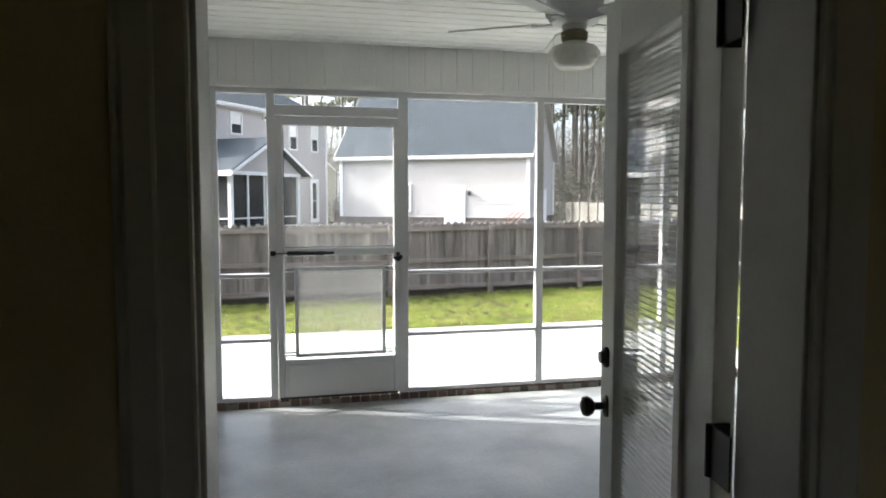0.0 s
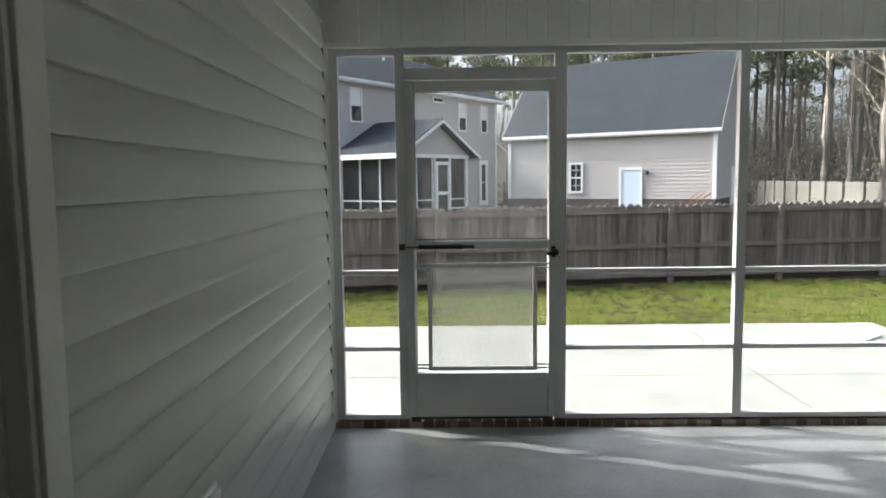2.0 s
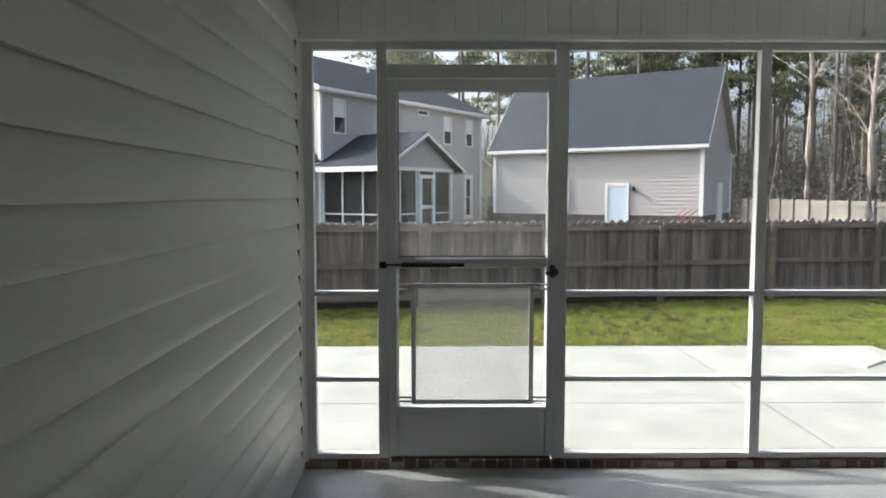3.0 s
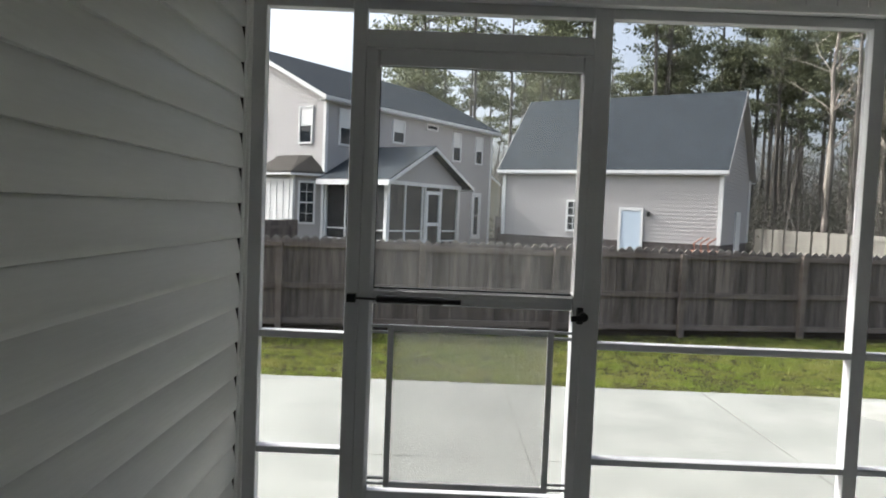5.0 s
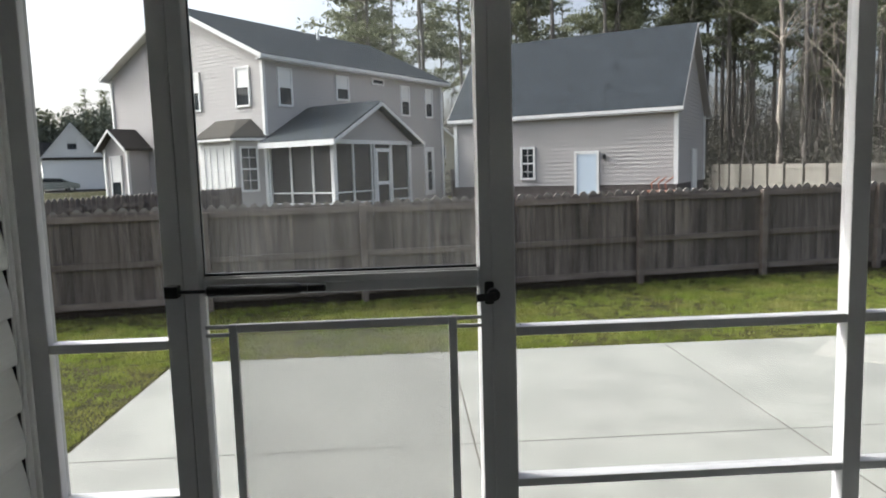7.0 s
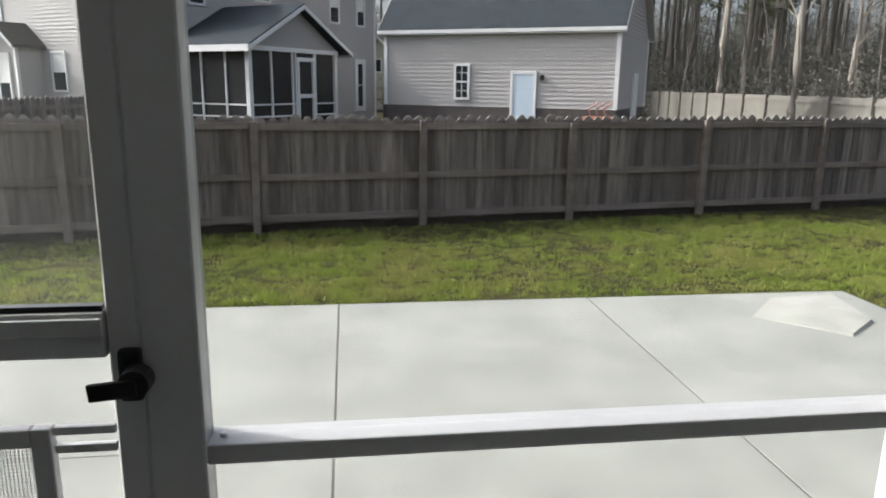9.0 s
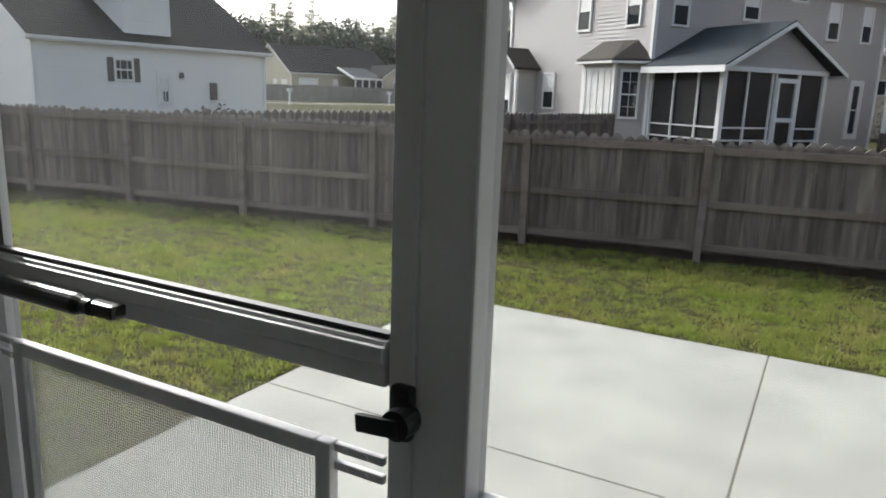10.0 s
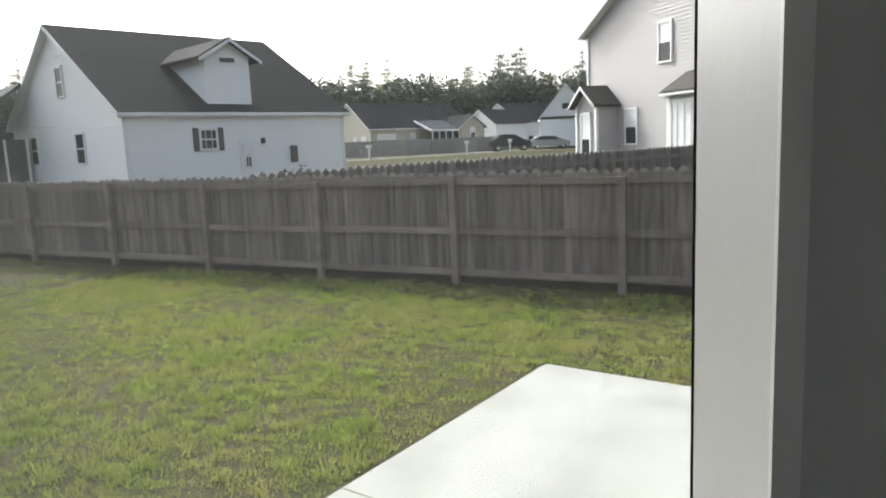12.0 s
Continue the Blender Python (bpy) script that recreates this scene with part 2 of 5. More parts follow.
M['needle'] = leafy("pine_needles", (0.215, 0.225, 0.135), (0.125, 0.14, 0.088), 0.7, 0.45)
# far needles are greyer: distance haze is put into their colour
M['farneedle'] = leafy("haze_tinted_pine_needles", (0.125, 0.14, 0.105), (0.075, 0.088, 0.066), 0.8, 0.12)
M['brush'] = leafy("brown_underbrush", (0.235, 0.22, 0.185), (0.14, 0.14, 0.115), 0.9, 0.25)
M['shrub'] = leafy("shrub_leaves", (0.09, 0.13, 0.045), (0.05, 0.08, 0.03), 0.7, 0.3)
M['glass'] = glass("clear_glass", 0.0)
M['glassdirty'] = glass("dusty_glass", 0.12)
M['window'] = glass("dark_window_glass", 0, (0.03, 0.035, 0.04))
M['screen'] = see_through("fine_insect_screen", (0.10, 0.10, 0.10), 0.86)
M['mesh'] = see_through("grey_woven_mesh", (0.45, 0.45, 0.43), 0.86, light=0.5)
M['darkscreen'] = see_through("dark_porch_screen", (0.02, 0.02, 0.022), 0.35)
M['wire'] = mat("grey_mesh_wire", (0.34, 0.34, 0.33), 0.5, bump=0, var=0.1)
M['asphalt'] = mat("pale_asphalt", (0.30, 0.29, 0.28), 0.95, scale=2, var=0.15)
M['carblack'] = mat("black_car_paint", (0.02, 0.02, 0.024), 0.2, bump=0, var=0.05)
M['carsilver'] = mat("silver_green_car_paint", (0.38, 0.41, 0.39), 0.25, bump=0, var=0.05, metal=0.4)
M['tyre'] = mat("tyre_rubber", (0.02, 0.02, 0.02), 0.9, bump=0)
M['shade'] = mat("milk_glass", (0.80, 0.79, 0.72), 0.25, bump=0, var=0.03)
M['blade_fan'] = mat("white_fan_blade", (0.72, 0.72, 0.70), 0.4, bump=0.02, var=0.04)


# ---- builders ----
def box(bm, x0, y0, z0, x1, y1, z1, bevel=0.0, m=None):
    vs = [bm.verts.new(p) for p in ((x0, y0, z0), (x1, y0, z0), (x1, y1, z0), (x0, y1, z0),
                                    (x0, y0, z1), (x1, y0, z1), (x1, y1, z1), (x0, y1, z1))]
    fs = [bm.faces.new([vs[i] for i in q]) for q in ((3, 2, 1, 0), (4, 5, 6, 7), (0, 1, 5, 4), (1, 2, 6, 5), (2, 3, 7, 6), (3, 0, 4, 7))]
    if m is not None:
        for v in vs:
            v.co = m @ v.co
    if bevel:
        es = list({e for fc in fs for e in fc.edges})
        bmesh.ops.bevel(bm, geom=es, offset=bevel, segments=2, affect='EDGES', profile=0.6)
    return vs


def prism(bm, pts, axis, a, b):
    """A closed polygon pushed from a to b along an axis."""
    def at(p, s):
        return {'x': (s, p[0], p[1]), 'y': (p[0], s, p[1]), 'z': (p[0], p[1], s)}[axis]
    A, B = [bm.verts.new(at(p, a)) for p in pts], [bm.verts.new(at(p, b)) for p in pts]
    n = len(pts)
    bm.faces.new(A), bm.faces.new(B[::-1])
    for i in range(n):
        bm.faces.new((A[i], B[i], B[(i + 1) % n], A[(i + 1) % n]))


def tube(bm, path, radii, seg=8, caps=True):
    rings = []
    for i, p in enumerate(path):
        p = Vector(p)
        d = (Vector(path[min(i + 1, len(path) - 1)]) - Vector(path[max(i - 1, 0)])).normalized()
        q = d.to_track_quat('Z', 'Y')
        rings.append([bm.verts.new(p + q @ Vector((math.cos(2 * math.pi * k / seg), math.sin(2 * math.pi * k / seg), 0)) * radii[i]) for k in range(seg)])
    for a, b in zip(rings, rings[1:]):
        for k in range(seg):
            bm.faces.new((a[k], a[(k + 1) % seg], b[(k + 1) % seg], b[k]))
    if caps:
        bm.faces.new(rings[0][::-1]), bm.faces.new(rings[-1])


def lathe(bm, prof, centre, seg=24, axis='z'):
    """Spins (radius, height) pairs round an upright axis through centre."""
    c = Vector(centre)
    rings = []
    for r, h in prof:
        ring = []
        for k in range(seg):
            a = 2 * math.pi * k / seg
            p = (r * math.cos(a), r * math.sin(a), h)
            if axis == 'x':
                p = (p[2], p[0], p[1])
            elif axis == 'y':
                p = (p[0], p[2], p[1])
            ring.append(bm.verts.new(c + Vector(p)))
        rings.append(ring)
    for a, b in zip(rings, rings[1:]):
        for k in range(seg):
            bm.faces.new((a[k], a[(k + 1) % seg], b[(k + 1) % seg], b[k]))
    bm.faces.new(rings[0][::-1]), bm.faces.new(rings[-1])


def finish(bm, name, material, smooth=False):
    bmesh.ops.recalc_face_normals(bm, faces=bm.faces)
    me = bpy.data.meshes.new(name)
    bm.to_mesh(me)
    bm.free()
    me.materials.append(material)
    if smooth:
        for p in me.polygons:
            p.use_smooth = True
    return me


def part(name, bm, material, parent=None, label="", smooth=False, kind=""):
    ob = new(name, finish(bm, name, material, smooth))
    if parent is not None:
        ob.parent = parent
    if label or kind:
        tagged(ob, label, "", "", kind)
    return ob


def B(name, material, parent, *dims, bevel=0.0, label=""):
    bm = bmesh.new()
    box(bm, *dims, bevel=bevel)
    return part(name, bm, material, parent, label)


def thing(name, label, category, m=None, group="", kind=""):
    ob = new(name)
    ob.empty_display_size = 0.1
    if m is not None:
        ob.matrix_world = m
    return tagged(ob, label, category, group, kind)


def setting(name, bm, material, label):
    return tagged(part(name, bm, material), label, name.rstrip("_0123456789").replace("_", " "), "", "structure")


# ---- porch shell ----
CEIL = 2.60
bm = bmesh.new()
box(bm, -0.2, -4.24, -0.42, 5.7, -0.035, 0.0)
setting("floor", bm, M['floor'], "grey painted concrete porch floor with faint scuffs")

# ceiling of narrow soffit strips running across the porch
bm = bmesh.new()
box(bm, -0.2, -4.1, CEIL + 0.02, 5.7, 0.7, CEIL + 0.1)
y = -4.1
while y < -0.06:
    y1 = min(y + 0.128, -0.05)
    if y1 - y > 0.02:
        prism(bm, [(y + 0.006, CEIL + 0.022), (y + 0.012, CEIL), (y1 - 0.006, CEIL), (y1, CEIL + 0.022)], 'x', -0.06, 5.6)
    y += 0.128
setting("ceiling", bm, M['vinyl'], "white vinyl soffit ceiling of narrow grooved strips")

# header beam over the screens, faced with upright grooved strips
bm = bmesh.new()
box(bm, -0.2, -0.0505, 2.30, 5.7, 0.10, 2.62)
x = -0.06
while x < 5.6:
    prism(bm, [(x + 0.001, -0.050), (x + 0.006, -0.056), (x + 0.114, -0.056), (x + 0.119, -0.050)], 'z', 2.305, 2.60)
    x += 0.12
setting("header_beam", bm, M['vinyl'], "white vinyl faced header beam with upright grooves")
bm = bmesh.new()
box(bm, -0.06, -0.066, 2.275, 5.6, 0.03, 2.305, 0.003)
setting("beam_trim", bm, M['vinyl'], "white trim strip along the bottom of the beam")
# roof over the porch; its overhang is unseen, sized to hold back the sun
bm = bmesh.new()
prism(bm, [(-4.3, 2.72), (0.67, 2.72), (0.67, 2.50), (0.12, 2.50), (0.12, 2.62), (-4.3, 2.62)], 'x', -0.6, 6.0)
setting("roof", bm, M['shingle'], "shingled porch roof with a short unseen eave added to block sun")

# wall with lap siding on the porch's side
wall_west = B("wall_west", M['vinyl'], None, -0.20, -3.02, -0.42, -0.063, 0.06, 2.62)
tagged(wall_west, "house wall clad in grey white lap siding", "wall", "", "structure")
EXPO = 0.135
bm = bmesh.new()
prism(bm, [(-0.018, 0.0), (0.009, 0.0), (0.0150, 0.002), (0.0174, 0.010), (0.0181, 0.022), (0.0174, 0.040), (0.0146, 0.065), (0.0094, 0.094), (0.0030, 0.122), (-0.002, EXPO + 0.003), (-0.018, EXPO + 0.003)], 'y', -2.95, -0.062)
lap = finish(bm, "lap_board", M['siding'], True)
lap.set_sharp_from_angle(angle=radians(40))
for k in range(20):
    ob = new("lap_board", lap)
    ob.parent = wall_west
    ob.location = (-0.045, 0, k * EXPO - 0.02)
bm = bmesh.new()
box(bm, -0.060, -0.056, 0.0, -0.026, -0.046, 2.28, 0.002)
box(bm, -0.060, -0.046, 0.0, -0.034, -0.020, 2.28, 0.003)
box(bm, -0.040, -0.060, 0.0, -0.026, -0.0205, 2.28, 0.006)
box(bm, -0.030, -0.034, 0.0, -0.012, -0.0205, 2.28, 0.006)
part("corner_channel", bm, M['vinyl'], wall_west)
# dark strip paints the shade in the gap at the board ends
B("channel_pocket", M['dark'], wall_west, -0.0625, -0.0615, 0.0, -0.034, -0.0565, 2.28)

# dark side doorway in the same wall
side = thing("door_2", "open side doorway with white casing into an unlit room", "doorway", kind="structure")
bm = bmesh.new()
box(bm, -0.065, -3.06, 0, -0.016, -2.945, 2.12, 0.006)
box(bm, -0.055, -3.045, 0, -0.004, -2.96, 2.12, 0.005)
part("casing", bm, M['paint'], side)
B("casing", M['paint'], side, -0.065, -4.09, 2.04, -0.016, -3.02, 2.14, bevel=0.006)
B("jamb", M['paint'], side, -0.20, -3.09, 0, -0.065, -3.055, 2.05, bevel=0.003)
for z in (0.90, 1.04):
    B("strike_plate", M['bronze'], side, -0.115, -3.093, z, -0.085, -3.088, z + 0.06)
bm = bmesh.new()
box(bm, -0.20, -4.24, 2.12, -0.063, -3.02, 2.62)
box(bm, -0.20, -4.24, -0.42, -0.063, -4.0, 2.62)
setting("wall_west_2", bm, M['siding'], "plain wall over and beside the side doorway")
# side room walls are near black: its lack of light is put into colour
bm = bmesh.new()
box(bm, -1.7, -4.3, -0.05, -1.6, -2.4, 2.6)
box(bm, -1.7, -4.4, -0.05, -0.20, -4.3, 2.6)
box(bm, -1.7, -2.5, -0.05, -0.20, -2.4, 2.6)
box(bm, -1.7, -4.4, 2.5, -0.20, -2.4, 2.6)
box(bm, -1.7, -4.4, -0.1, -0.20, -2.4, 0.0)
setting("wall_store", bm, M['dark'], "near-black walls that stand in for the unlit side room")

# wall between house and porch, with the doorway that is walked through
DX0, DX1, WY0, WY1 = 0.355, 1.24, -4.24, -4.10
bm = bmesh.new()
box(bm, -0.063, WY0, -0.42, DX0 - 0.03, WY1, CEIL + 0.02)
box(bm, DX1 + 0.03, WY0, -0.42, 5.7, WY1, CEIL + 0.02)
box(bm, DX0 - 0.03, WY0, 2.09, DX1 + 0.03, WY1, CEIL + 0.02)
setting("wall_south", bm, M['siding'], "house wall with the back door opening")
fr = thing("door_1_frame", "white painted back door frame with moulded casing", "door frame", kind="structure")
B("jamb", M['paint'], fr, DX0 - 0.028, WY0 - 0.01, 0, DX0, WY1 + 0.01, 2.06, bevel=0.003)
B("jamb", M['paint'], fr, DX1, WY0 - 0.01, 0, DX1 + 0.028, WY1 + 0.01, 2.06, bevel=0.003)
B("head_jamb", M['paint'], fr, DX0 - 0.028, WY0 - 0.01, 2.06, DX1 + 0.028, WY1 + 0.01, 2.088, bevel=0.003)
for a, b in ((DX0 - 0.10, DX0 - 0.008), (DX1 + 0.008, DX1 + 0.10)):
    bm = bmesh.new()
    box(bm, a, WY0 - 0.024, 0, b, WY0 - 0.0, 2.16, 0.005)
    box(bm, a + 0.012, WY0 - 0.032, 0, b - 0.04, WY0 - 0.02, 2.15, 0.005)
    part("casing", bm, M['paint'], fr)
    B("brick_mould", M['paint'], fr, a + 0.03, WY1, 0, b, WY1 + 0.03, 2.10, bevel=0.006)
B("threshold", M['alu'], fr, DX0, WY0, 0.0, DX1, WY1 + 0.03, 0.018, bevel=0.005)

# room behind
bm = bmesh.new()
box(bm, -2.1, -8.1, -0.1, 4.0, WY0, 0.0)
setting("floor_room", bm, M['roomfloor'], "dark floor of the unlit room indoors")
bm = bmesh.new()
box(bm, -2.1, -8.1, 2.5, 4.0, WY0, 2.6)
setting("ceiling_room", bm, M['room'], "plain ceiling of the unlit room indoors")
bm = bmesh.new()
box(bm, -2.1, -8.1, 0, -2.0, WY0, 2.5)
box(bm, 4.0, -8.1, 0, 4.1, WY0, 2.5)
# rear wall in pieces round an unseen opening, added to let daylight in
for d in ((-2.1, 0, 2.6, 2.5), (3.4, 0, 4.1, 2.5), (2.6, 0, 3.4, 1.0), (2.6, 1.9, 3.4, 2.5)):
    box(bm, d[0], -8.2, d[1], d[2], -8.1, d[3])
box(bm, -2.0, WY0 - 0.012, 0, DX0 - 0.03, WY0 - 0.001, 2.5)
box(bm, DX1 + 0.03, WY0 - 0.012, 0, 4.0, WY0 - 0.001, 2.5)
box(bm, DX0 - 0.03, WY0 - 0.012, 2.09, DX1 + 0.03, WY0 - 0.001, 2.5)
setting("wall_room", bm, M['room'], "tan painted walls of the unlit room indoors")

# assumed plain end wall, out of sight; keeps side light off the siding
bm = bmesh.new()
box(bm, 5.6, -4.1, -0.42, 5.72, -0.02, CEIL + 0.02)
setting("wall_east", bm, M['siding'], "plain unseen end wall added to the porch")

# ---- screen wall ----
Y0, Y1 = -0.02, 0.035
sw = thing("screen_wall", "white aluminium screen wall on a brick ledge", "screen wall", kind="structure")


def alu(name, *d):
    return B(name, M['alu'], sw, *d, bevel=0.004)


alu("end_post", -0.030, Y0, 0.05, 0.038, Y1, 2.275)
alu("post", 0.374, Y0, 0.05, 0.428, Y1, 2.275)
alu("post", 1.313, Y0, 0.05, 1.383, Y1, 2.275)
MULL = [2.39, 3.47, 4.55]
for xm in MULL:
    alu("post", xm, Y0, 0.05, xm + 0.056, Y1, 2.275)
alu("end_post", 5.57, Y0, 0.05, 5.62, Y1, 2.275)
BAYS = [(0.038, 0.374), (1.383, 2.39), (2.446, 3.47), (3.526, 4.55), (4.606, 5.57)]
for a, b in BAYS:
    alu("bottom_rail", a, Y0, 0.047, b, Y1, 0.078)
    alu("low_rail", a, Y0, 0.474, b, Y1, 0.500)
    alu("mid_rail", a, Y0, 0.940, b, Y1, 0.968)
    alu("top_rail", a, Y0, 2.235, b, Y1, 2.275)
    for z0, z1 in ((0.078, 0.474), (0.5, 0.94), (0.968, 2.235)):
        ob = B("screen_pane", M['screen'], sw, a + 0.001, 0.012, z0 + 0.001, b - 0.001, 0.0125, z1 - 0.001)
alu("door_header", 0.428, Y0, 2.092, 1.313, Y1, 2.16)
alu("top_rail", 0.428, Y0, 2.235, 1.313, Y1, 2.275)
B("screen_pane", M['screen'], sw, 0.429, 0.012, 2.161, 1.312, 0.0125, 2.234)
for xs in (1.40, 2.46):
    bm = bmesh.new()
    lathe(bm, [(0.005, 0), (0.005, 0.003), (0.003, 0.005)], (xs, 0.006, 0.968), 10)
    part("screw", bm, M['steel'], sw)

# ---- screen door, shut ----
sd = thing("screen_door", "white aluminium storm door, shut, with glass above and a mesh guard below", "door", pose(0, 0, 0))


def leaf(name, *d, label=""):
    return B(name, M['alu'], sd, *d, bevel=0.005, label=label)


leaf("stile", 0.4295, -0.022, 0.062, 0.474, 0.018, 2.086)
B("seam", M['alu'], sd, 1.3116, -0.0185, 0.064, 1.3128, 0.01, 2.084)
B("stile", M['alu'], sd, 1.279, -0.0215, 0.062, 1.3115, 0.018, 2.086, bevel=0.0012)
for pts in ([(0.4735, -0.020), (0.485, -0.008), (0.485, 0.016), (0.4735, 0.016)], [(1.2795, -0.0205), (1.2795, 0.016), (1.273, 0.016), (1.273, -0.008)]):
    bm = bmesh.new()
    prism(bm, pts, 'z', 0.064, 2.084)
    part("glazing_bead", bm, M['alu'], sd)
leaf("top_rail", 0.485, -0.021, 2.023, 1.273, 0.017, 2.086)
bm = bmesh.new()
box(bm, 0.485, -0.021, 1.092, 1.273, 0.017, 1.15, 0.004)
box(bm, 0.485, -0.028, 1.122, 1.273, -0.018, 1.144, 0.003)
part("lock_rail", bm, M['alu'], sd)
bm = bmesh.new()
box(bm, 0.485, -0.018, 0.062, 1.273, 0.014, 0.325, 0.003)
box(bm, 0.50, -0.024, 0.09, 1.258, -0.016, 0.30, 0.004)
part("kick_panel", bm, M['alu'], sd)
leaf("sill_bead", 0.485, -0.026, 0.325, 1.273, 0.017, 0.338)
B("door_sweep", M['black'], sd, 0.44, -0.012, 0.046, 1.305, 0.004, 0.064)
pane = B("glass_pane", M['glassdirty'], sd, 0.4858, -0.004, 1.152, 1.2722, -0.001, 2.021, label="dusty glass pane")
pane.visible_shadow = False
bm = bmesh.new()
for d in ((0.4846, -0.0075, 1.153, 0.4885, -0.0005, 2.021), (1.2727, -0.0075, 1.153, 1.2734, -0.0005, 2.021), (0.487, -0.014, 1.15, 1.271, -0.0005, 1.157), (0.487, -0.006, 2.02, 1.271, 0.002, 2.023)):
    box(bm, *d)
part("gasket", bm, M['black'], sd, "black rubber glazing gasket")
B("screen_pane", M['screen'], sd, 0.486, 0.006, 0.339, 1.272, 0.0065, 1.091)
# mesh guard with its brackets
guard = thing("mesh_guard", "", "")
guard.parent = sd
bm = bmesh.new()
GX0, GX1, GZ0, GZ1 = 0.552, 1.207, 0.357, 1.011
for d in ((GX0, -0.04, GZ0, GX0 + 0.024, -0.022, GZ1), (GX1 - 0.024, -0.04, GZ0, GX1, -0.022, GZ1),
          (GX0 + 0.024, -0.04, GZ0, GX1 - 0.024, -0.022, GZ0 + 0.024), (GX0 + 0.024, -0.04, GZ1 - 0.024, GX1 - 0.024, -0.022, GZ1)):
    box(bm, *d, 0.003)
part("guard_frame", bm, M['alu'], guard)
# woven mesh as real crossing wires
bm = bmesh.new()
x = GX0 + 0.024
while x < GX1 - 0.024:
    box(bm, x, -0.0320, GZ0 + 0.024, x + 0.0004, -0.0312, GZ1 - 0.024)
    x += 0.0046
z = GZ0 + 0.024
while z < GZ1 - 0.024:
    box(bm, GX0 + 0.024, -0.0312, z, GX1 - 0.024, -0.0304, z + 0.0004)
    z += 0.0046
part("wire_mesh", bm, M['wire'], guard, "fine woven metal mesh", kind="stuff")
B("mesh_backing", M['mesh'], guard, GX0 + 0.024, -0.0300, GZ0 + 0.024, GX1 - 0.024, -0.0296, GZ1 - 0.024)
for a, b in ((0.485, GX0), (GX1, 1.273)):
    for z in (0.362, 0.384, 0.972, 0.996):
        bm = bmesh.new()
        box(bm, a, -0.032, z + 0.002, b + 0.006, -0.0225, z + 0.013, 0.002)
        for s in (a + 0.018, b - 0.018):
            lathe(bm, [(0.0035, 0), (0.0035, 0.003)], (s, -0.0345, z + 0.0075), 8, 'y')
        part("bracket", bm, M['alu'], guard)

# closer: black tube with end bracket and rod
cl = thing("door_closer", "black pneumatic storm door closer on the lock rail", "door closer")
bm = bmesh.new()
lathe(bm, [(0.008, 0), (0.0165, 0.006), (0.0165, 0.255), (0.012, 0.27), (0.012, 0.285)], (0.50, -0.052, 1.112), 16, 'x')
part("tube", bm, M['black'], cl, smooth=False)
bm = bmesh.new()
tube(bm, [(0.41, -0.045, 1.112), (0.50, -0.052, 1.112)], [0.005, 0.005], 8)
part("rod", bm, M['black'], cl)
bm = bmesh.new()
box(bm, 0.385, -0.058, 1.095, 0.422, -0.021, 1.13, 0.004)
part("jamb_bracket", bm, M['black'], cl)
bm = bmesh.new()
box(bm, 0.775, -0.056, 1.100, 0.835, -0.030, 1.122, 0.006)
part("door_bracket", bm, M['black'], cl)

# latch with lever
la = thing("door_latch", "black latch with a short lever on the door stile", "door handle")
bm = bmesh.new()
box(bm, 1.290, -0.040, 1.041, 1.318, -0.022, 1.108, 0.007)
part("plate", bm, M['black'], la)
bm = bmesh.new()
lathe(bm, [(0.018, 0), (0.019, 0.026), (0.014, 0.034)], (1.314, -0.064, 1.073), 16, 'y')
part("boss", bm, M['black'], la)
bm = bmesh.new()
box(bm, -0.049, -0.004, -0.010, 0.006, 0.004, 0.012, 0.003, Matrix.Translation((1.312, -0.064, 1.069)) @ Matrix.Rotation(radians(-5), 4, 'Y'))
part("lever", bm, M['black'], la)

# brick ledge under the screens
ledge = thing("brick_ledge", "row of red rowlock bricks under the screen wall", "brick ledge", kind="structure")
B("mortar_bed", M['mortar'], ledge, -0.2, -0.034, -0.42, 5.7, 0.14, 0.036)

# ---- back door leaf, standing open ----
HX, HY = 1.243, -4.015
ang = math.degrees(math.atan2(0.71, 0.115))
bd = thing("back_door", "white half-open glazed back door with blinds inside the glass", "door", pose(HX, HY, 0, 0, 0, ang))
LW, LT = 0.72, 0.045
LA, LB = 0.15, 0.58   # edges of the glass
bm = bmesh.new()
for d in ((0, -LT, 0.02, LA, 0, 2.04), (LB, -LT, 0.02, LW, 0, 2.04), (LA, -LT, 1.89, LB, 0, 2.04), (LA, -LT, 0.02, LB, 0, 0.27)):
    box(bm, *d, 0.003)
part("door_slab", bm, M['paint'], bd)
bm = bmesh.new()
for y in (0.0, -LT - 0.012):
    for d in ((LA - 0.025, y, 0.245, LA + 0.01, y + 0.012, 1.915), (LB - 0.01, y, 0.245, LB + 0.025, y + 0.012, 1.915), (LA + 0.01, y, 0.245, LB - 0.01, y + 0.012, 0.28), (LA + 0.01, y, 1.88, LB - 0.01, y + 0.012, 1.915)):
        box(bm, *d, 0.004)
part("lite_frame", bm, M['paint'], bd)
for y in (-0.006, -LT + 0.002):
    g = B("glass_pane", M['glass'], bd, LA + 0.001, y, 0.271, LB - 0.001, y + 0.003, 1.889)
    g.visible_shadow = False
bm = bmesh.new()
z = 0.30
while z < 1.86:
    box(bm, LA + 0.01, -0.006, -0.0004, LB - 0.01, 0.006, 0.0004, 0, Matrix.Translation((0, -0.022, z)) @ Matrix.Rotation(radians(10), 4, 'X'))
    z += 0.0155
part("blind_slats", bm, M['blind'], bd, "white mini blind slats between the panes", kind="stuff")
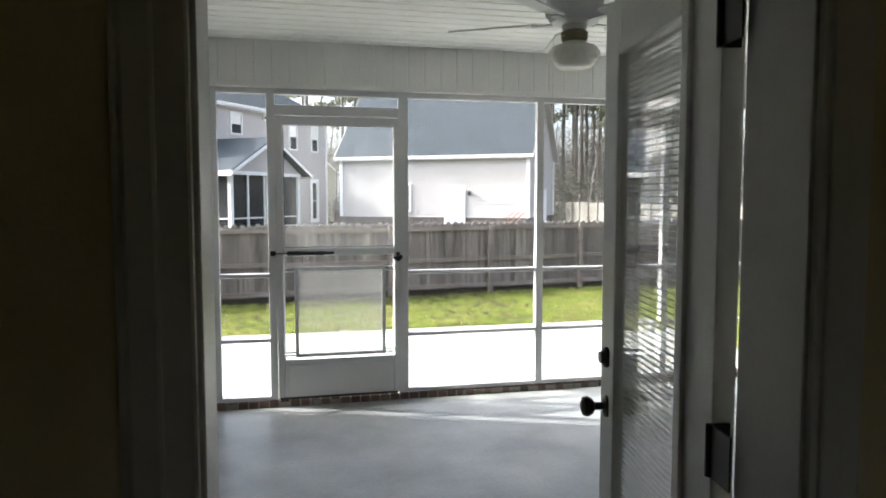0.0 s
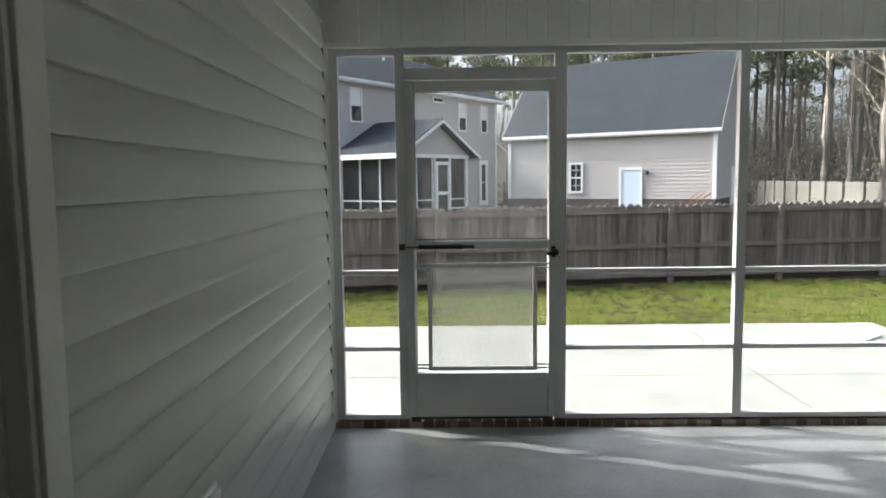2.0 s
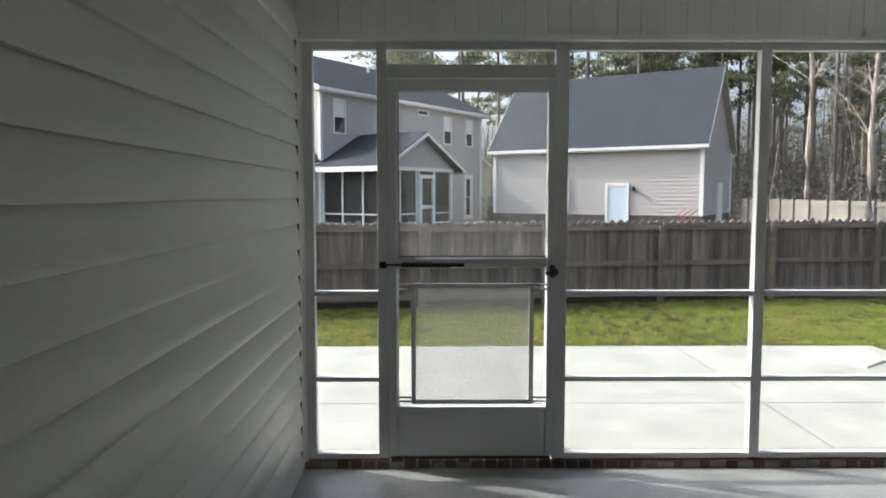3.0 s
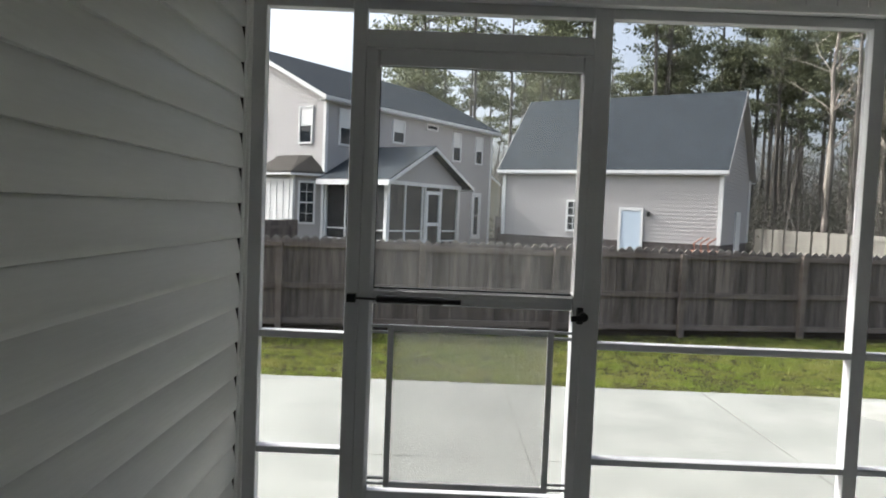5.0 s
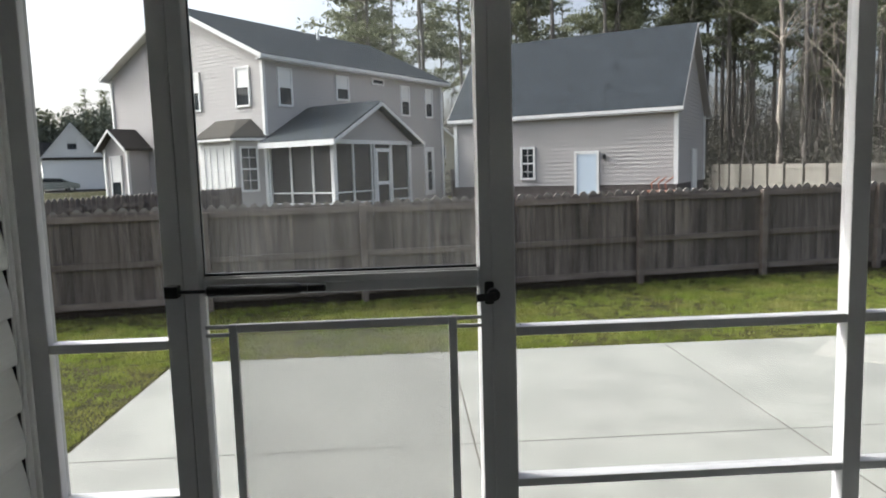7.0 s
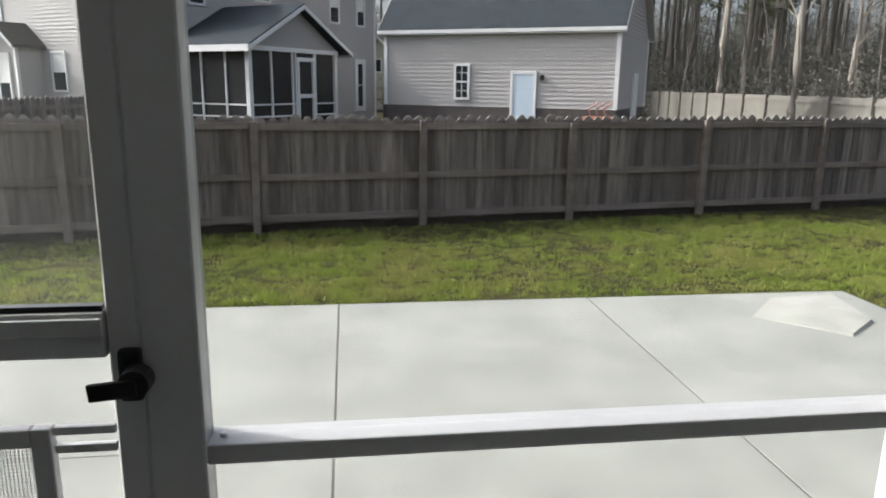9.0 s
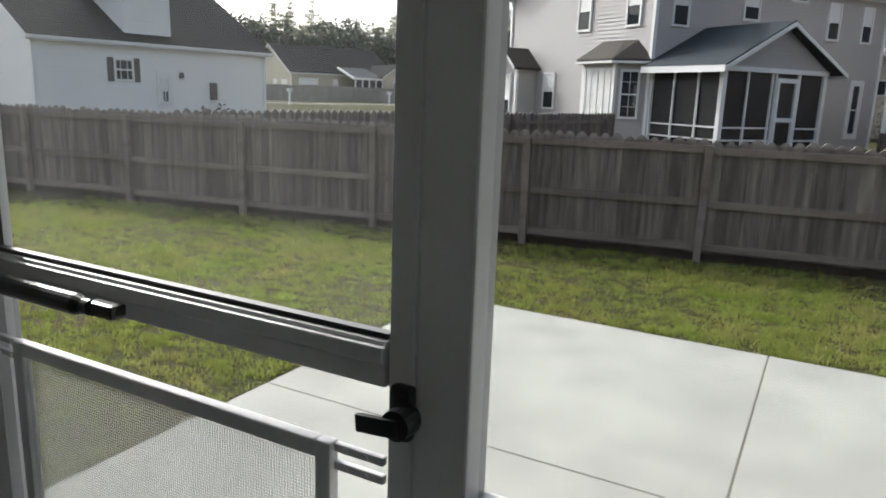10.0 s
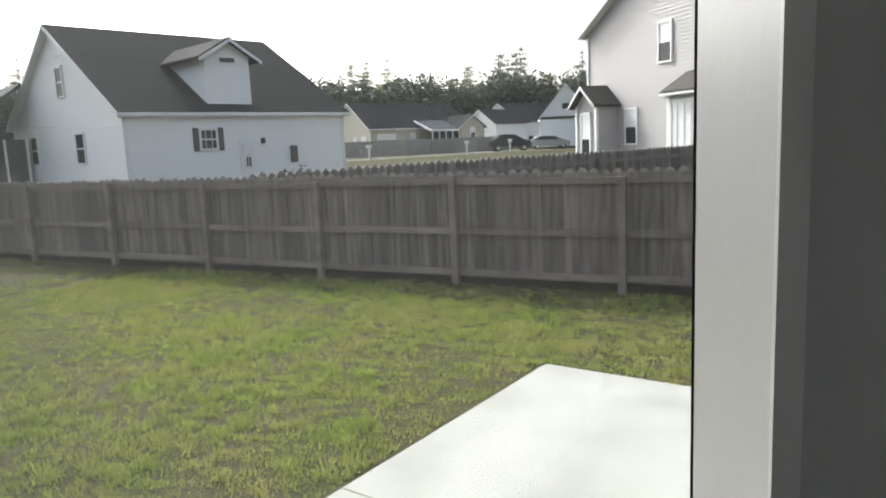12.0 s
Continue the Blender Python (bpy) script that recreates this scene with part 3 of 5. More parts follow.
for z, r, nm in ((0.917, 0.027, "knob"), (1.057, 0.0, "deadbolt")):
    bm = bmesh.new()
    for s in (1, -1):
        y0 = 0.0 if s > 0 else -LT
        if r:
            lathe(bm, [(0.031, 0), (0.031, s * 0.006), (0.011, s * 0.012), (0.011, s * 0.035), (0.022, s * 0.042), (0.029, s * 0.055), (0.026, s * 0.068), (0.012, s * 0.074)], (LW - 0.06, y0, z), 18, 'y')
        else:
            lathe(bm, [(0.029, 0), (0.029, s * 0.008), (0.018, s * 0.016), (0.016, s * 0.022)], (LW - 0.06, y0, z), 18, 'y')
    part(nm, bm, M['bronze'], bd, "dark bronze " + nm, smooth=False)
B("latch_plate", M['bronze'], bd, LW - 0.001, -0.035, 0.89, LW + 0.0015, -0.012, 0.945)
for z in (0.22, 0.98, 1.78):
    bm = bmesh.new()
    lathe(bm, [(0.008, 0), (0.008, 0.1)], (-0.006, 0.006, z), 10)
    box(bm, -0.004, -0.035, z, 0.0, 0.004, z + 0.1)
    box(bm, -0.085, 0.002, z, -0.006, 0.006, z + 0.1)
    part("hinge", bm, M['bronze'], bd, "dark bronze hinge")

# ---- ceiling fan ----
FX, FY = 1.80, -2.06
fan = thing("ceiling_fan", "white ceiling fan with a milk glass light, at rest", "ceiling fan", pose(FX, FY, 0))
bm = bmesh.new()
lathe(bm, [(0.07, CEIL), (0.07, CEIL - 0.03), (0.045, CEIL - 0.055), (0.016, CEIL - 0.06), (0.016, CEIL - 0.14), (0.05, CEIL - 0.145)], (0, 0, 0), 24)
part("canopy", bm, M['alu'], fan)
bm = bmesh.new()
lathe(bm, [(0.05, 2.455), (0.115, 2.445), (0.135, 2.415), (0.135, 2.355), (0.11, 2.315), (0.06, 2.305), (0.055, 2.28)], (0, 0, 0), 28)
part("motor", bm, M['alu'], fan)
bm = bmesh.new()
lathe(bm, [(0.05, 2.28), (0.064, 2.27), (0.06, 2.235), (0.05, 2.228)], (0, 0, 0), 24)
part("light_fitter", bm, mat("antique_brass", (0.20, 0.17, 0.12), 0.35, metal=0.8, bump=0), fan, "dull brass light fitter")
bm = bmesh.new()
lathe(bm, [(0.05, 2.232), (0.056, 2.222), (0.10, 2.206), (0.120, 2.18), (0.117, 2.15), (0.10, 2.132), (0.088, 2.122), (0.075, 2.110)], (0, 0, 0), 32)
part("shade", bm, M['shade'], fan, "milk glass schoolhouse shade", smooth=True)
for k in range(5):
    a = radians(148 + 72 * k)
    m = Matrix.Rotation(a, 4, 'Z')
    bm = bmesh.new()
    box(bm, 0.10, -0.02, 2.308, 0.20, 0.02, 2.315, 0.003, m)
    part("blade_iron", bm, M['alu'], fan)
    bm = bmesh.new()
    prof = [(0.18, -0.045), (0.22, -0.06), (0.55, -0.07), (0.60, -0.055), (0.615, 0.0), (0.60, 0.055), (0.55, 0.07), (0.22, 0.06), (0.18, 0.045)]
    prism(bm, prof, 'z', -0.004, 0.004)
    for v in bm.verts:
        v.co = m @ Matrix.Translation((0, 0, 2.321)) @ Matrix.Rotation(radians(-13), 4, 'X') @ v.co
    part("blade", bm, M['blade_fan'], fan)
bm = bmesh.new()
tube(bm, [(-0.058, -0.03, 2.25), (-0.122, -0.05, 2.23), (-0.124, -0.05, 2.0), (-0.124, -0.05, 1.86)], [0.0015] * 4, 5)
lathe(bm, [(0.002, 0.02), (0.005, 0.01), (0.005, 0)], (-0.124, -0.05, 1.845), 8)
part("pull_chain", bm, M['steel'], fan)

# ---- outlet on the siding ----
ou = thing("outlet_box", "white weatherproof outlet cover on the siding", "outlet", pose(-0.030, -2.22, 0.53))
B("back_plate", M['vinyl'], ou, 0, -0.06, -0.07, 0.012, 0.06, 0.07, bevel=0.004)
bm = bmesh.new()
box(bm, 0.012, -0.045, -0.055, 0.03, 0.045, 0.055, 0.006)
part("receptacle", bm, M['trim'], ou)
bm = bmesh.new()
box(bm, 0.0, -0.05, -0.06, 0.006, 0.05, 0.06, 0.003, Matrix.Translation((0.028, -0.04, 0)) @ Matrix.Rotation(radians(35), 4, 'Z'))
part("flap", bm, M['vinyl'], ou, "lifted grey cover flap")

# ---- ground, patio ----
GZ = -0.43
bm = bmesh.new()
vs = [bm.verts.new(p) for p in ((-1500, -1500, GZ), (1500, -1500, GZ), (1500, 1500, GZ), (-1500, 1500, GZ))]
bm.faces.new(vs)
setting("ground", bm, M['grass'], "flat lawn of patchy spring grass over brown soil")
patio = thing("patio", "pale broom-finished concrete patio with cut joints", "patio", kind="structure")
B("joint_bed", M['joint'], patio, -1.285, 0.141, GZ, 6.155, 4.955, -0.4145)
XS, YS = [-1.29, 1.475, 3.665, 6.16], [0.14, 2.53, 4.96]
for i in range(3):
    for j in range(2):
        B("concrete_panel", M['concrete'], patio, XS[i] + 0.006, YS[j] + 0.006, GZ, XS[i + 1] - 0.006, YS[j + 1] - 0.006, -0.412, bevel=0.004)
bm = bmesh.new()
ring = [(4.86, 4.31, -0.409), (5.38, 3.77, -0.392), (5.78, 4.07, -0.384), (5.96, 4.84, -0.392), (5.33, 4.80, -0.406)]
lo = [bm.verts.new((x, y, -0.414)) for x, y, z in ring]
hi = [bm.verts.new((5.44 + (x - 5.44) * 0.965, 4.36 + (y - 4.36) * 0.965, z)) for x, y, z in ring]
mid = bm.verts.new((5.44, 4.36, -0.388))
for i in range(5):
    bm.faces.new((hi[i], hi[(i + 1) % 5], mid))
    bm.faces.new((lo[i], lo[(i + 1) % 5], hi[(i + 1) % 5], hi[i]))
bm.faces.new(lo[::-1])
tagged(part("concrete_wedge", bm, M['mortarpale']), "low sloping lump of pale concrete on the patio corner", "concrete ramp")

# ---- back fence ----
FA = math.atan(0.151)
fence = thing("fence", "weathered brown dog-eared picket fence with posts and rails facing the yard", "fence", pose(0.42, 8.11, GZ, 0, 0, math.degrees(FA)))
SP = 2.15
K0, K1 = -8, 10
bm = bmesh.new()
box(bm, -0.045, -0.085, 0, 0.045, 0.005, 1.385, 0.005)
post_me = finish(bm, "post", M['rail'])
for k in range(K0, K1 + 1):
    ob = new("post", post_me)
    ob.parent = fence
    ob.location = (k * SP, 0, -0.0 + 0.02 * math.sin(k * 2.3))
    ob.rotation_euler = (0.006 * math.sin(k), 0.008 * math.cos(k * 1.7), 0)
bm = bmesh.new()
box(bm, 0.05, -0.03, 0, SP - 0.05, 0.008, 0.085, 0.004)
rail_me = finish(bm, "rail", M['rail'])
for k in range(K0, K1):
    for z in (0.125, 0.655, 1.285):
        ob = new("rail", rail_me)
        ob.parent = fence
        ob.location = (k * SP, 0, z + 0.008 * math.sin(k * 5 + z * 9))
        ob.rotation_euler = (0, 0.004 * math.sin(k * 3 + z), 0)


def picket_mesh(w, h, ear, th, material):
    bm = bmesh.new()
    prism(bm, [(0, 0), (w, 0), (w, h - ear), (w - ear, h), (ear, h), (0, h - ear)], 'y', 0, th)
    return finish(bm, "picket", material)


pk = [picket_mesh(0.1465, 1.345 + d, 0.056, 0.024, M['fence']) for d in (0.0, 0.012, -0.01, 0.02)]
x, n = K0 * SP, 0
while x < K1 * SP:
    ob = new("picket", pk[random.randrange(4)])
    ob.parent = fence
    ob.location = (x, 0.010 + (0.005 if n % 2 else 0), 0.105 + random.uniform(-0.008, 0.008))
    ob.rotation_euler = (0, random.uniform(-0.006, 0.006), 0)
    x += 0.1435
    n += 1
# low bank added along the far foot of the boards to darken the gap
bm = bmesh.new()
prism(bm, [(0.03, 0.0), (0.05, 0.125), (0.22, 0.115), (0.6, 0.0)], 'x', K0 * SP, K1 * SP)
bank = setting("soil_bank", bm, M['soil'], "dark bank added to darken the gap under the fence")
bank.matrix_world = pose(0.42, 8.11, GZ, 0, 0, math.degrees(FA))
# the next yard's fence, seen end on over the first one
F2A, F2B = Vector((-7.6, 7.3)), Vector((-4.1, 20.2))
d2 = F2B - F2A
fence2 = thing("fence", "older brown picket fence running back beside the grey house", "fence", pose(F2A.x, F2A.y, GZ, 0, 0, math.degrees(math.atan2(d2.y, d2.x))))
L2 = d2.length
for k in range(int(L2 / SP) + 1):
    B("post", M['fence'], fence2, k * SP - 0.045, -0.09, 0, k * SP + 0.045, 0.0, 1.32)
for z in (0.2, 0.72, 1.2):
    B("rail", M['fence'], fence2, 0, -0.035, z, L2, 0.0, z + 0.085)
x = 0.0
while x < L2:
    ob = new("picket", pk[random.randrange(4)])
    ob.parent = fence2
    ob.location = (x, 0.002, 0.14)
    x += 0.165

# ---- houses ----
def lap_sheet(bm, m, z0, z1, left, right, step=0.125, out=0.02):
    """Overlapping boards on a wall that lies in local x-z and faces -y; left and right give its edges at a height."""
    z = z0
    while z < z1 - 1e-4:
        t = min(z + step, z1)
        a = [(left(z), -out, z), (right(z), -out, z), (right(t), -0.002, t), (left(t), -0.002, t)]
        b = [(left(z), 0.0, z), (right(z), 0.0, z), (right(z), -out, z), (left(z), -out, z)]
        for q in (a, b):
            vs = [bm.verts.new(m @ Vector(p)) for p in q]
            bm.faces.new(vs)
        z = t


def window(parent, m, x0, z0, x1, z1, rows=2, cols=1, pane=None, frame_m=None, out=0.065, fw=0.07, blind=True):
    """A window on a wall in local x-z facing -y: frame, sash bars, panes."""
    pane, frame_m = pane or M['window'], frame_m or M['trim']
    w = new("window")
    w.parent = parent
    w.matrix_local = m @ Matrix.Translation((x0, 0, z0))
    W, H = x1 - x0, z1 - z0
    bm = bmesh.new()
    for d in ((0, -out, 0, fw, 0.02, H), (W - fw, -out, 0, W, 0.02, H), (fw, -out, 0, W - fw, 0.02, fw), (fw, -out, H - fw, W - fw, 0.02, H)):
        box(bm, *d)
    part("frame", bm, frame_m, w)
    bm = bmesh.new()
    for r in range(1, rows):
        z = H * r / rows
        hb = 0.025 if rows == 2 or r == rows // 2 else 0.009
        box(bm, fw, -out + 0.01, z - hb, W - fw, 0.0, z + hb)
    for c in range(1, cols):
        x = W * c / cols
        box(bm, x - 0.009, -out + 0.012, fw, x + 0.009, -0.002, H - fw)
    if rows > 1 or cols > 1:
        part("sash_bar", bm, frame_m, w)
    else:
        bm.free()
    pn = B("pane", pane, w, fw, -0.034, fw, W - fw, -0.024, H - fw)
    if rows == 2 and blind:
        B("blind", M['blind'], w, fw + 0.01, -0.040, H / 2 + 0.03, W - fw - 0.01, -0.0355, H - fw)
    return w


def gable_body(parent, W, D, eave, ridge, wall_m, base=0.0, over=0.32, roof_m=None, th=0.14, ridge_y=None, core_m=None, rake_m=None):
    """House with its ridge along local x: long sides face -y and +y, gables -x and +x."""
    ry = ridge_y if ridge_y is not None else D / 2
    bm = bmesh.new()
    prism(bm, [(0.02, 0), (D - 0.02, 0), (D - 0.02, eave), (ry, ridge - 0.05), (0.02, eave)], 'x', 0.02, W - 0.02)
    part("wall_core", bm, core_m or wall_m, parent)
    idm = Matrix.Identity(4)
    bm = bmesh.new()
    lap_sheet(bm, idm, base, eave, lambda z: 0.0, lambda z: W)
    part("wall", bm, wall_m, parent)

    def e0(z):
        return 0.0 if z < eave else (z - eave) / (ridge - eave) * ry

    def e1(z):
        return D if z < eave else D - (z - eave) / (ridge - eave) * (D - ry)
    for x, rot, f in ((0.0, -90, 1), (W, 90, -1)):
        bm = bmesh.new()
        m = Matrix.Translation((x, D if f > 0 else 0, 0)) @ Matrix.Rotation(radians(rot), 4, 'Z')
        if f > 0:
            lap_sheet(bm, m, base, ridge - 0.02, lambda z: D - e1(z), lambda z: D - e0(z))
        else:
            lap_sheet(bm, m, base, ridge - 0.02, e0, e1)
        part("wall", bm, wall_m, parent)
    s0, s1 = (ridge - eave) / ry, (ridge - eave) / (D - ry)
    for a, b, za, nm in ((-over, ry, eave - over * s0, 0), (D + over, ry, eave - over * s1, 1)):
        bm = bmesh.new()
        prism(bm, [(a, za), (b, ridge), (b, ridge + th), (a, za + th)], 'x', -over, W + over)
        part("roof", bm, roof_m or M['shingle'], parent)
        bm = bmesh.new()
        y0, y1 = (a - 0.03, a + 0.0) if nm == 0 else (a, a + 0.03)
        box(bm, -over - 0.02, y0, za + 0.01, W + over + 0.02, y1, za + th - 0.025)
        part("fascia", bm, M['trim'], parent)
        for x in (-over - 0.03, W + over):
            bm = bmesh.new()
            prism(bm, [(a, za - 0.03), (b, ridge - 0.03), (b, ridge + th - 0.02), (a, za + th - 0.02)], 'x', x, x + 0.03)
            part("rake_board", bm, rake_m or M['trim'], parent)
        for x0, x1 in ((-over + 0.002, -0.002), (W + 0.002, W + over - 0.002)):
            bm = bmesh.new()
            prism(bm, [(a, za - 0.022), (b, ridge - 0.022), (b, ridge - 0.003), (a, za - 0.003)], 'x', x0, x1)
            part("rake_soffit", bm, rake_m or M['trim'], parent)
        bm = bmesh.new()
        ya, yb = (a, 0.0) if nm == 0 else (D, a)
        box(bm, -over, ya, za - 0.03, W + over, yb, za - 0.004)
        part("soffit", bm, M['trim'], parent)
    for x in (0, W):
        for y in (0, D):
            B("corner_board", M['trim'], parent, x - 0.06, y - 0.06, base, x + 0.06, y + 0.06, eave - 0.1)
    if base > 0.02:
        B("foundation", M['found'], parent, -0.01, -0.01, 0, W + 0.01, D + 0.01, base)


FRONT = Matrix.Identity(4)


def west(D):
    return Matrix.Translation((0, D, 0)) @ Matrix.Rotation(radians(-90), 4, 'Z')


# two-storey grey house
hs = thing("grey_house", "two-storey grey sided house with shingle roof and screened porch", "house", pose(-3.5, 21.8, GZ, 0, 0, 54.4))
HD, HW, HE, HR = 8.3, 10.75, 5.75, 7.75
gable_body(hs, HW, HD, HE, HR, M['lap'], base=0.35)
for a, b, c, d in ((0.62, 4.12, 1.3, 5.42), (3.55, 4.5, 4.3, 5.42), (7.6, 4.12, 8.25, 5.38), (9.4, 4.12, 10.0, 5.38)):
    window(hs, FRONT, a, b, c, d)
window(hs, FRONT, 5.7, 5.25, 6.5, 5.52, 1, 1)
WG = west(HD)
for a, b, c, d in ((0.59, 4.12, 1.3, 5.45), (3.1, 4.12, 3.85, 5.47), (5.02, 1.45, 5.8, 2.78)):
    window(hs, WG, HD - c, b, HD - a, d)
window(hs, FRONT, 9.25, 0.75, 10.0, 2.85, 2, 1, fw=0.2, blind=False)
# roof vent pipe
bm = bmesh.new()
tube(bm, [(6.3, 3.2, 7.2), (6.3, 3.2, 7.75)], [0.06, 0.06], 8)
part("vent_pipe", bm, M['trim'], hs)
# bay window on the gable wall
bay = new("bay_window")
bay.parent = hs
bay.matrix_local = WG @ Matrix.Translation((HD - 3.0, 0, 0))
bm = bmesh.new()
prism(bm, [(0, 0), (0.65, -0.7), (2.2, -0.7), (2.85, 0)], 'z', 0.35, 3.0)
part("bay_wall", bm, M['lap'], bay)
bm = bmesh.new()
lo = [(-0.25, 0), (0.5, -0.95), (2.35, -0.95), (3.1, 0)]
hi = [(0.5, 0), (0.9, -0.2), (1.95, -0.2), (2.35, 0)]
A = [bm.verts.new((x, y, 3.02)) for x, y in lo]
A2 = [bm.verts.new((x, y, 3.12)) for x, y in lo]
C = [bm.verts.new((x, y, 3.72)) for x, y in hi]
bm.faces.new(A[::-1]), bm.faces.new(C)
for i in range(4):
    j = (i + 1) % 4
    bm.faces.new((A[i], A[j], A2[j], A2[i])), bm.faces.new((A2[i], A2[j], C[j], C[i]))
part("bay_roof", bm, M['shinglebrown'], bay)
bm = bmesh.new()
prism(bm, [(-0.27, 0), (0.48, -0.98), (2.37, -0.98), (3.12, 0)], 'z', 2.98, 3.05)
part("bay_fascia", bm, M['trim'], bay)
# front panes are plain white, standing in for reflected sky
window(bay, Matrix.Translation((0, -0.705, 0)), 0.75, 1.25, 2.1, 2.85, 4, 4, pane=M['blind'])
rm = Matrix.Translation((2.2, -0.7, 0)) @ Matrix.Rotation(math.atan2(0.7, 0.65), 4, 'Z')
window(bay, rm @ Matrix.Translation((0, -0.004, 0)), 0.18, 1.3, 0.78, 2.8, 4, 2)
rm = Matrix.Translation((0, 0, 0)) @ Matrix.Rotation(math.atan2(-0.7, 0.65), 4, 'Z')
window(bay, rm @ Matrix.Translation((0, -0.004, 0)), 0.18, 1.3, 0.78, 2.8, 4, 2)
for x, y in ((0.65, -0.72), (2.2, -0.72)):
    B("corner_board", M['trim'], bay, x - 0.07, y - 0.04, 0.3, x + 0.07, y + 0.06, 3.0)
# little gabled entry
en = new("entry_hood")
en.parent = hs
en.matrix_local = WG @ Matrix.Translation((HD - 7.8, 0, 0))
bm = bmesh.new()
prism(bm, [(0.1, 0.35), (1.5, 0.35), (1.5, 3.0), (0.8, 3.55), (0.1, 3.0)], 'y', -0.9, 0)
part("entry_wall", bm, M['lap'], en)
for s in (0, 1):
    bm = bmesh.new()
    pts = [(-0.15, 2.86), (0.8, 3.6), (0.8, 3.7), (-0.15, 2.96)]
    pts = [(1.6 - x, z) for x, z in pts] if s else pts
    prism(bm, pts, 'y', -1.15, 0)
    part("entry_roof", bm, M['shinglebrown'], en)
    bm = bmesh.new()
    prism(bm, [(x, z - 0.03) for x, z in pts], 'y', -1.19, -1.15)
    part("rake_board", bm, M['trim'], en)
B("corner_board", M['trim'], en, 0.05, -0.95, 0.35, 0.17, -0.85, 2.95)
B("corner_board", M['trim'], en, 1.43, -0.95, 0.35, 1.55, -0.85, 2.95)
window(en, Matrix.Translation((0, -0.9, 0)), 0.45, 0.8, 1.15, 2.7, 2, 1)
# screened porch on the long side
po = new("screened_porch")
po.parent = hs
PD, PW, PE, PR = 2.9, 4.15, 2.75, 4.05
bm = bmesh.new()
box(bm, 0, -PD, 0, PW, 0, 0.35)
part("porch_base", bm, M['found'], po)
bm = bmesh.new()
box(bm, 0.1, -0.06, 0.35, PW - 0.1, -0.02, PE)
part("porch_back", bm, M['lap'], po)
for x, y in ((0.0, -PD), (PW - 0.13, -PD), (0.0, -0.13), (PW - 0.13, -0.13)):
    B("post", M['trim'], po, x, y, 0.3, x + 0.14, y + 0.14, PE)
for x in (0.95, 1.9, 2.05, 2.95, 3.0):
    B("post", M['trim'], po, x, -PD + 0.02, 0.35, x + 0.055, -PD + 0.07, PE)
for y in (-2.0, -1.05):
    for x in (0.02, PW - 0.07):
        B("post", M['trim'], po, x, y, 0.35, x + 0.05, y + 0.055, PE)
for z in (0.85, 1.2):
    B("rail", M['trim'], po, 0.03, -PD, z, 0.06, 0, z + 0.045)
    B("rail", M['trim'], po, 0.1, -PD + 0.03, z, 2.05, -PD + 0.06, z + 0.045)
    B("rail", M['trim'], po, 3.0, -PD + 0.03, z, PW, -PD + 0.06, z + 0.045)
for d in ((2.1, 0.42, 2.2, 2.62), (2.85, 0.42, 2.95, 2.62)):
    B("door_stile", M['trim'], po, d[0], -PD - 0.01, d[1], d[2], -PD + 0.05, d[3])
for z in (0.42, 1.4, 2.5):
    B("door_rail", M['trim'], po, 2.2, -PD - 0.01, z, 2.85, -PD + 0.05, z + 0.12)
B("screen_pane", M['darkscreen'], po, 0.14, -PD + 0.075, 0.36, PW - 0.14, -PD + 0.08, PE)
B("screen_pane", M['darkscreen'], po, 0.08, -PD + 0.14, 0.36, 0.085, -0.13, PE)
B("screen_pane", M['darkscreen'], po, PW - 0.085, -PD + 0.14, 0.36, PW - 0.08, -0.13, PE)
B("header", M['trim'], po, -0.03, -PD - 0.03, PE, PW + 0.03, -PD + 0.12, PE + 0.13)
B("header", M['trim'], po, -0.03, -PD + 0.12, PE, 0.12, 0.0, PE + 0.13)
B("header", M['trim'], po, PW - 0.12, -PD + 0.12, PE, PW + 0.03, 0.0, PE + 0.13)
bm = bmesh.new()
lap_sheet(bm, Matrix.Translation((0, -PD, 0)), PE + 0.12, PR - 0.05, lambda z: (z - PE - 0.12) / (PR - PE - 0.12) * PW / 2, lambda z: PW - (z - PE - 0.12) / (PR - PE - 0.12) * PW / 2)
part("gable_wall", bm, M['lap'], po)
bm = bmesh.new()
prism(bm, [(0.05, PE + 0.1), (PW - 0.05, PE + 0.1), (PW / 2, PR - 0.06)], 'y', -PD + 0.02, 0)
part("gable_core", bm, M['lap'], po)
for s in (0, 1):
    pts = [(-0.35, PE + 0.02), (PW / 2, PR), (PW / 2, PR + 0.12), (-0.35, PE + 0.14)]
    pts = [(PW - x, z) for x, z in pts] if s else pts
    bm = bmesh.new()
    prism(bm, pts, 'y', -PD - 0.35, 0)
    part("porch_roof", bm, M['shingle'], po)
    bm = bmesh.new()
    prism(bm, [(x, z - 0.05) for x, z in pts], 'y', -PD - 0.39, -PD - 0.35)
    part("rake_board", bm, M['trim'], po)
    x = -0.39 if not s else PW + 0.35
    B("fascia", M['trim'], po, x, -PD - 0.37, PE - 0.06, x + 0.04, 0, PE + 0.12)
B("rocking_chair_back", M['dark'], po, 0.9, -1.2, 0.36, 1.3, -1.1, 1.4)

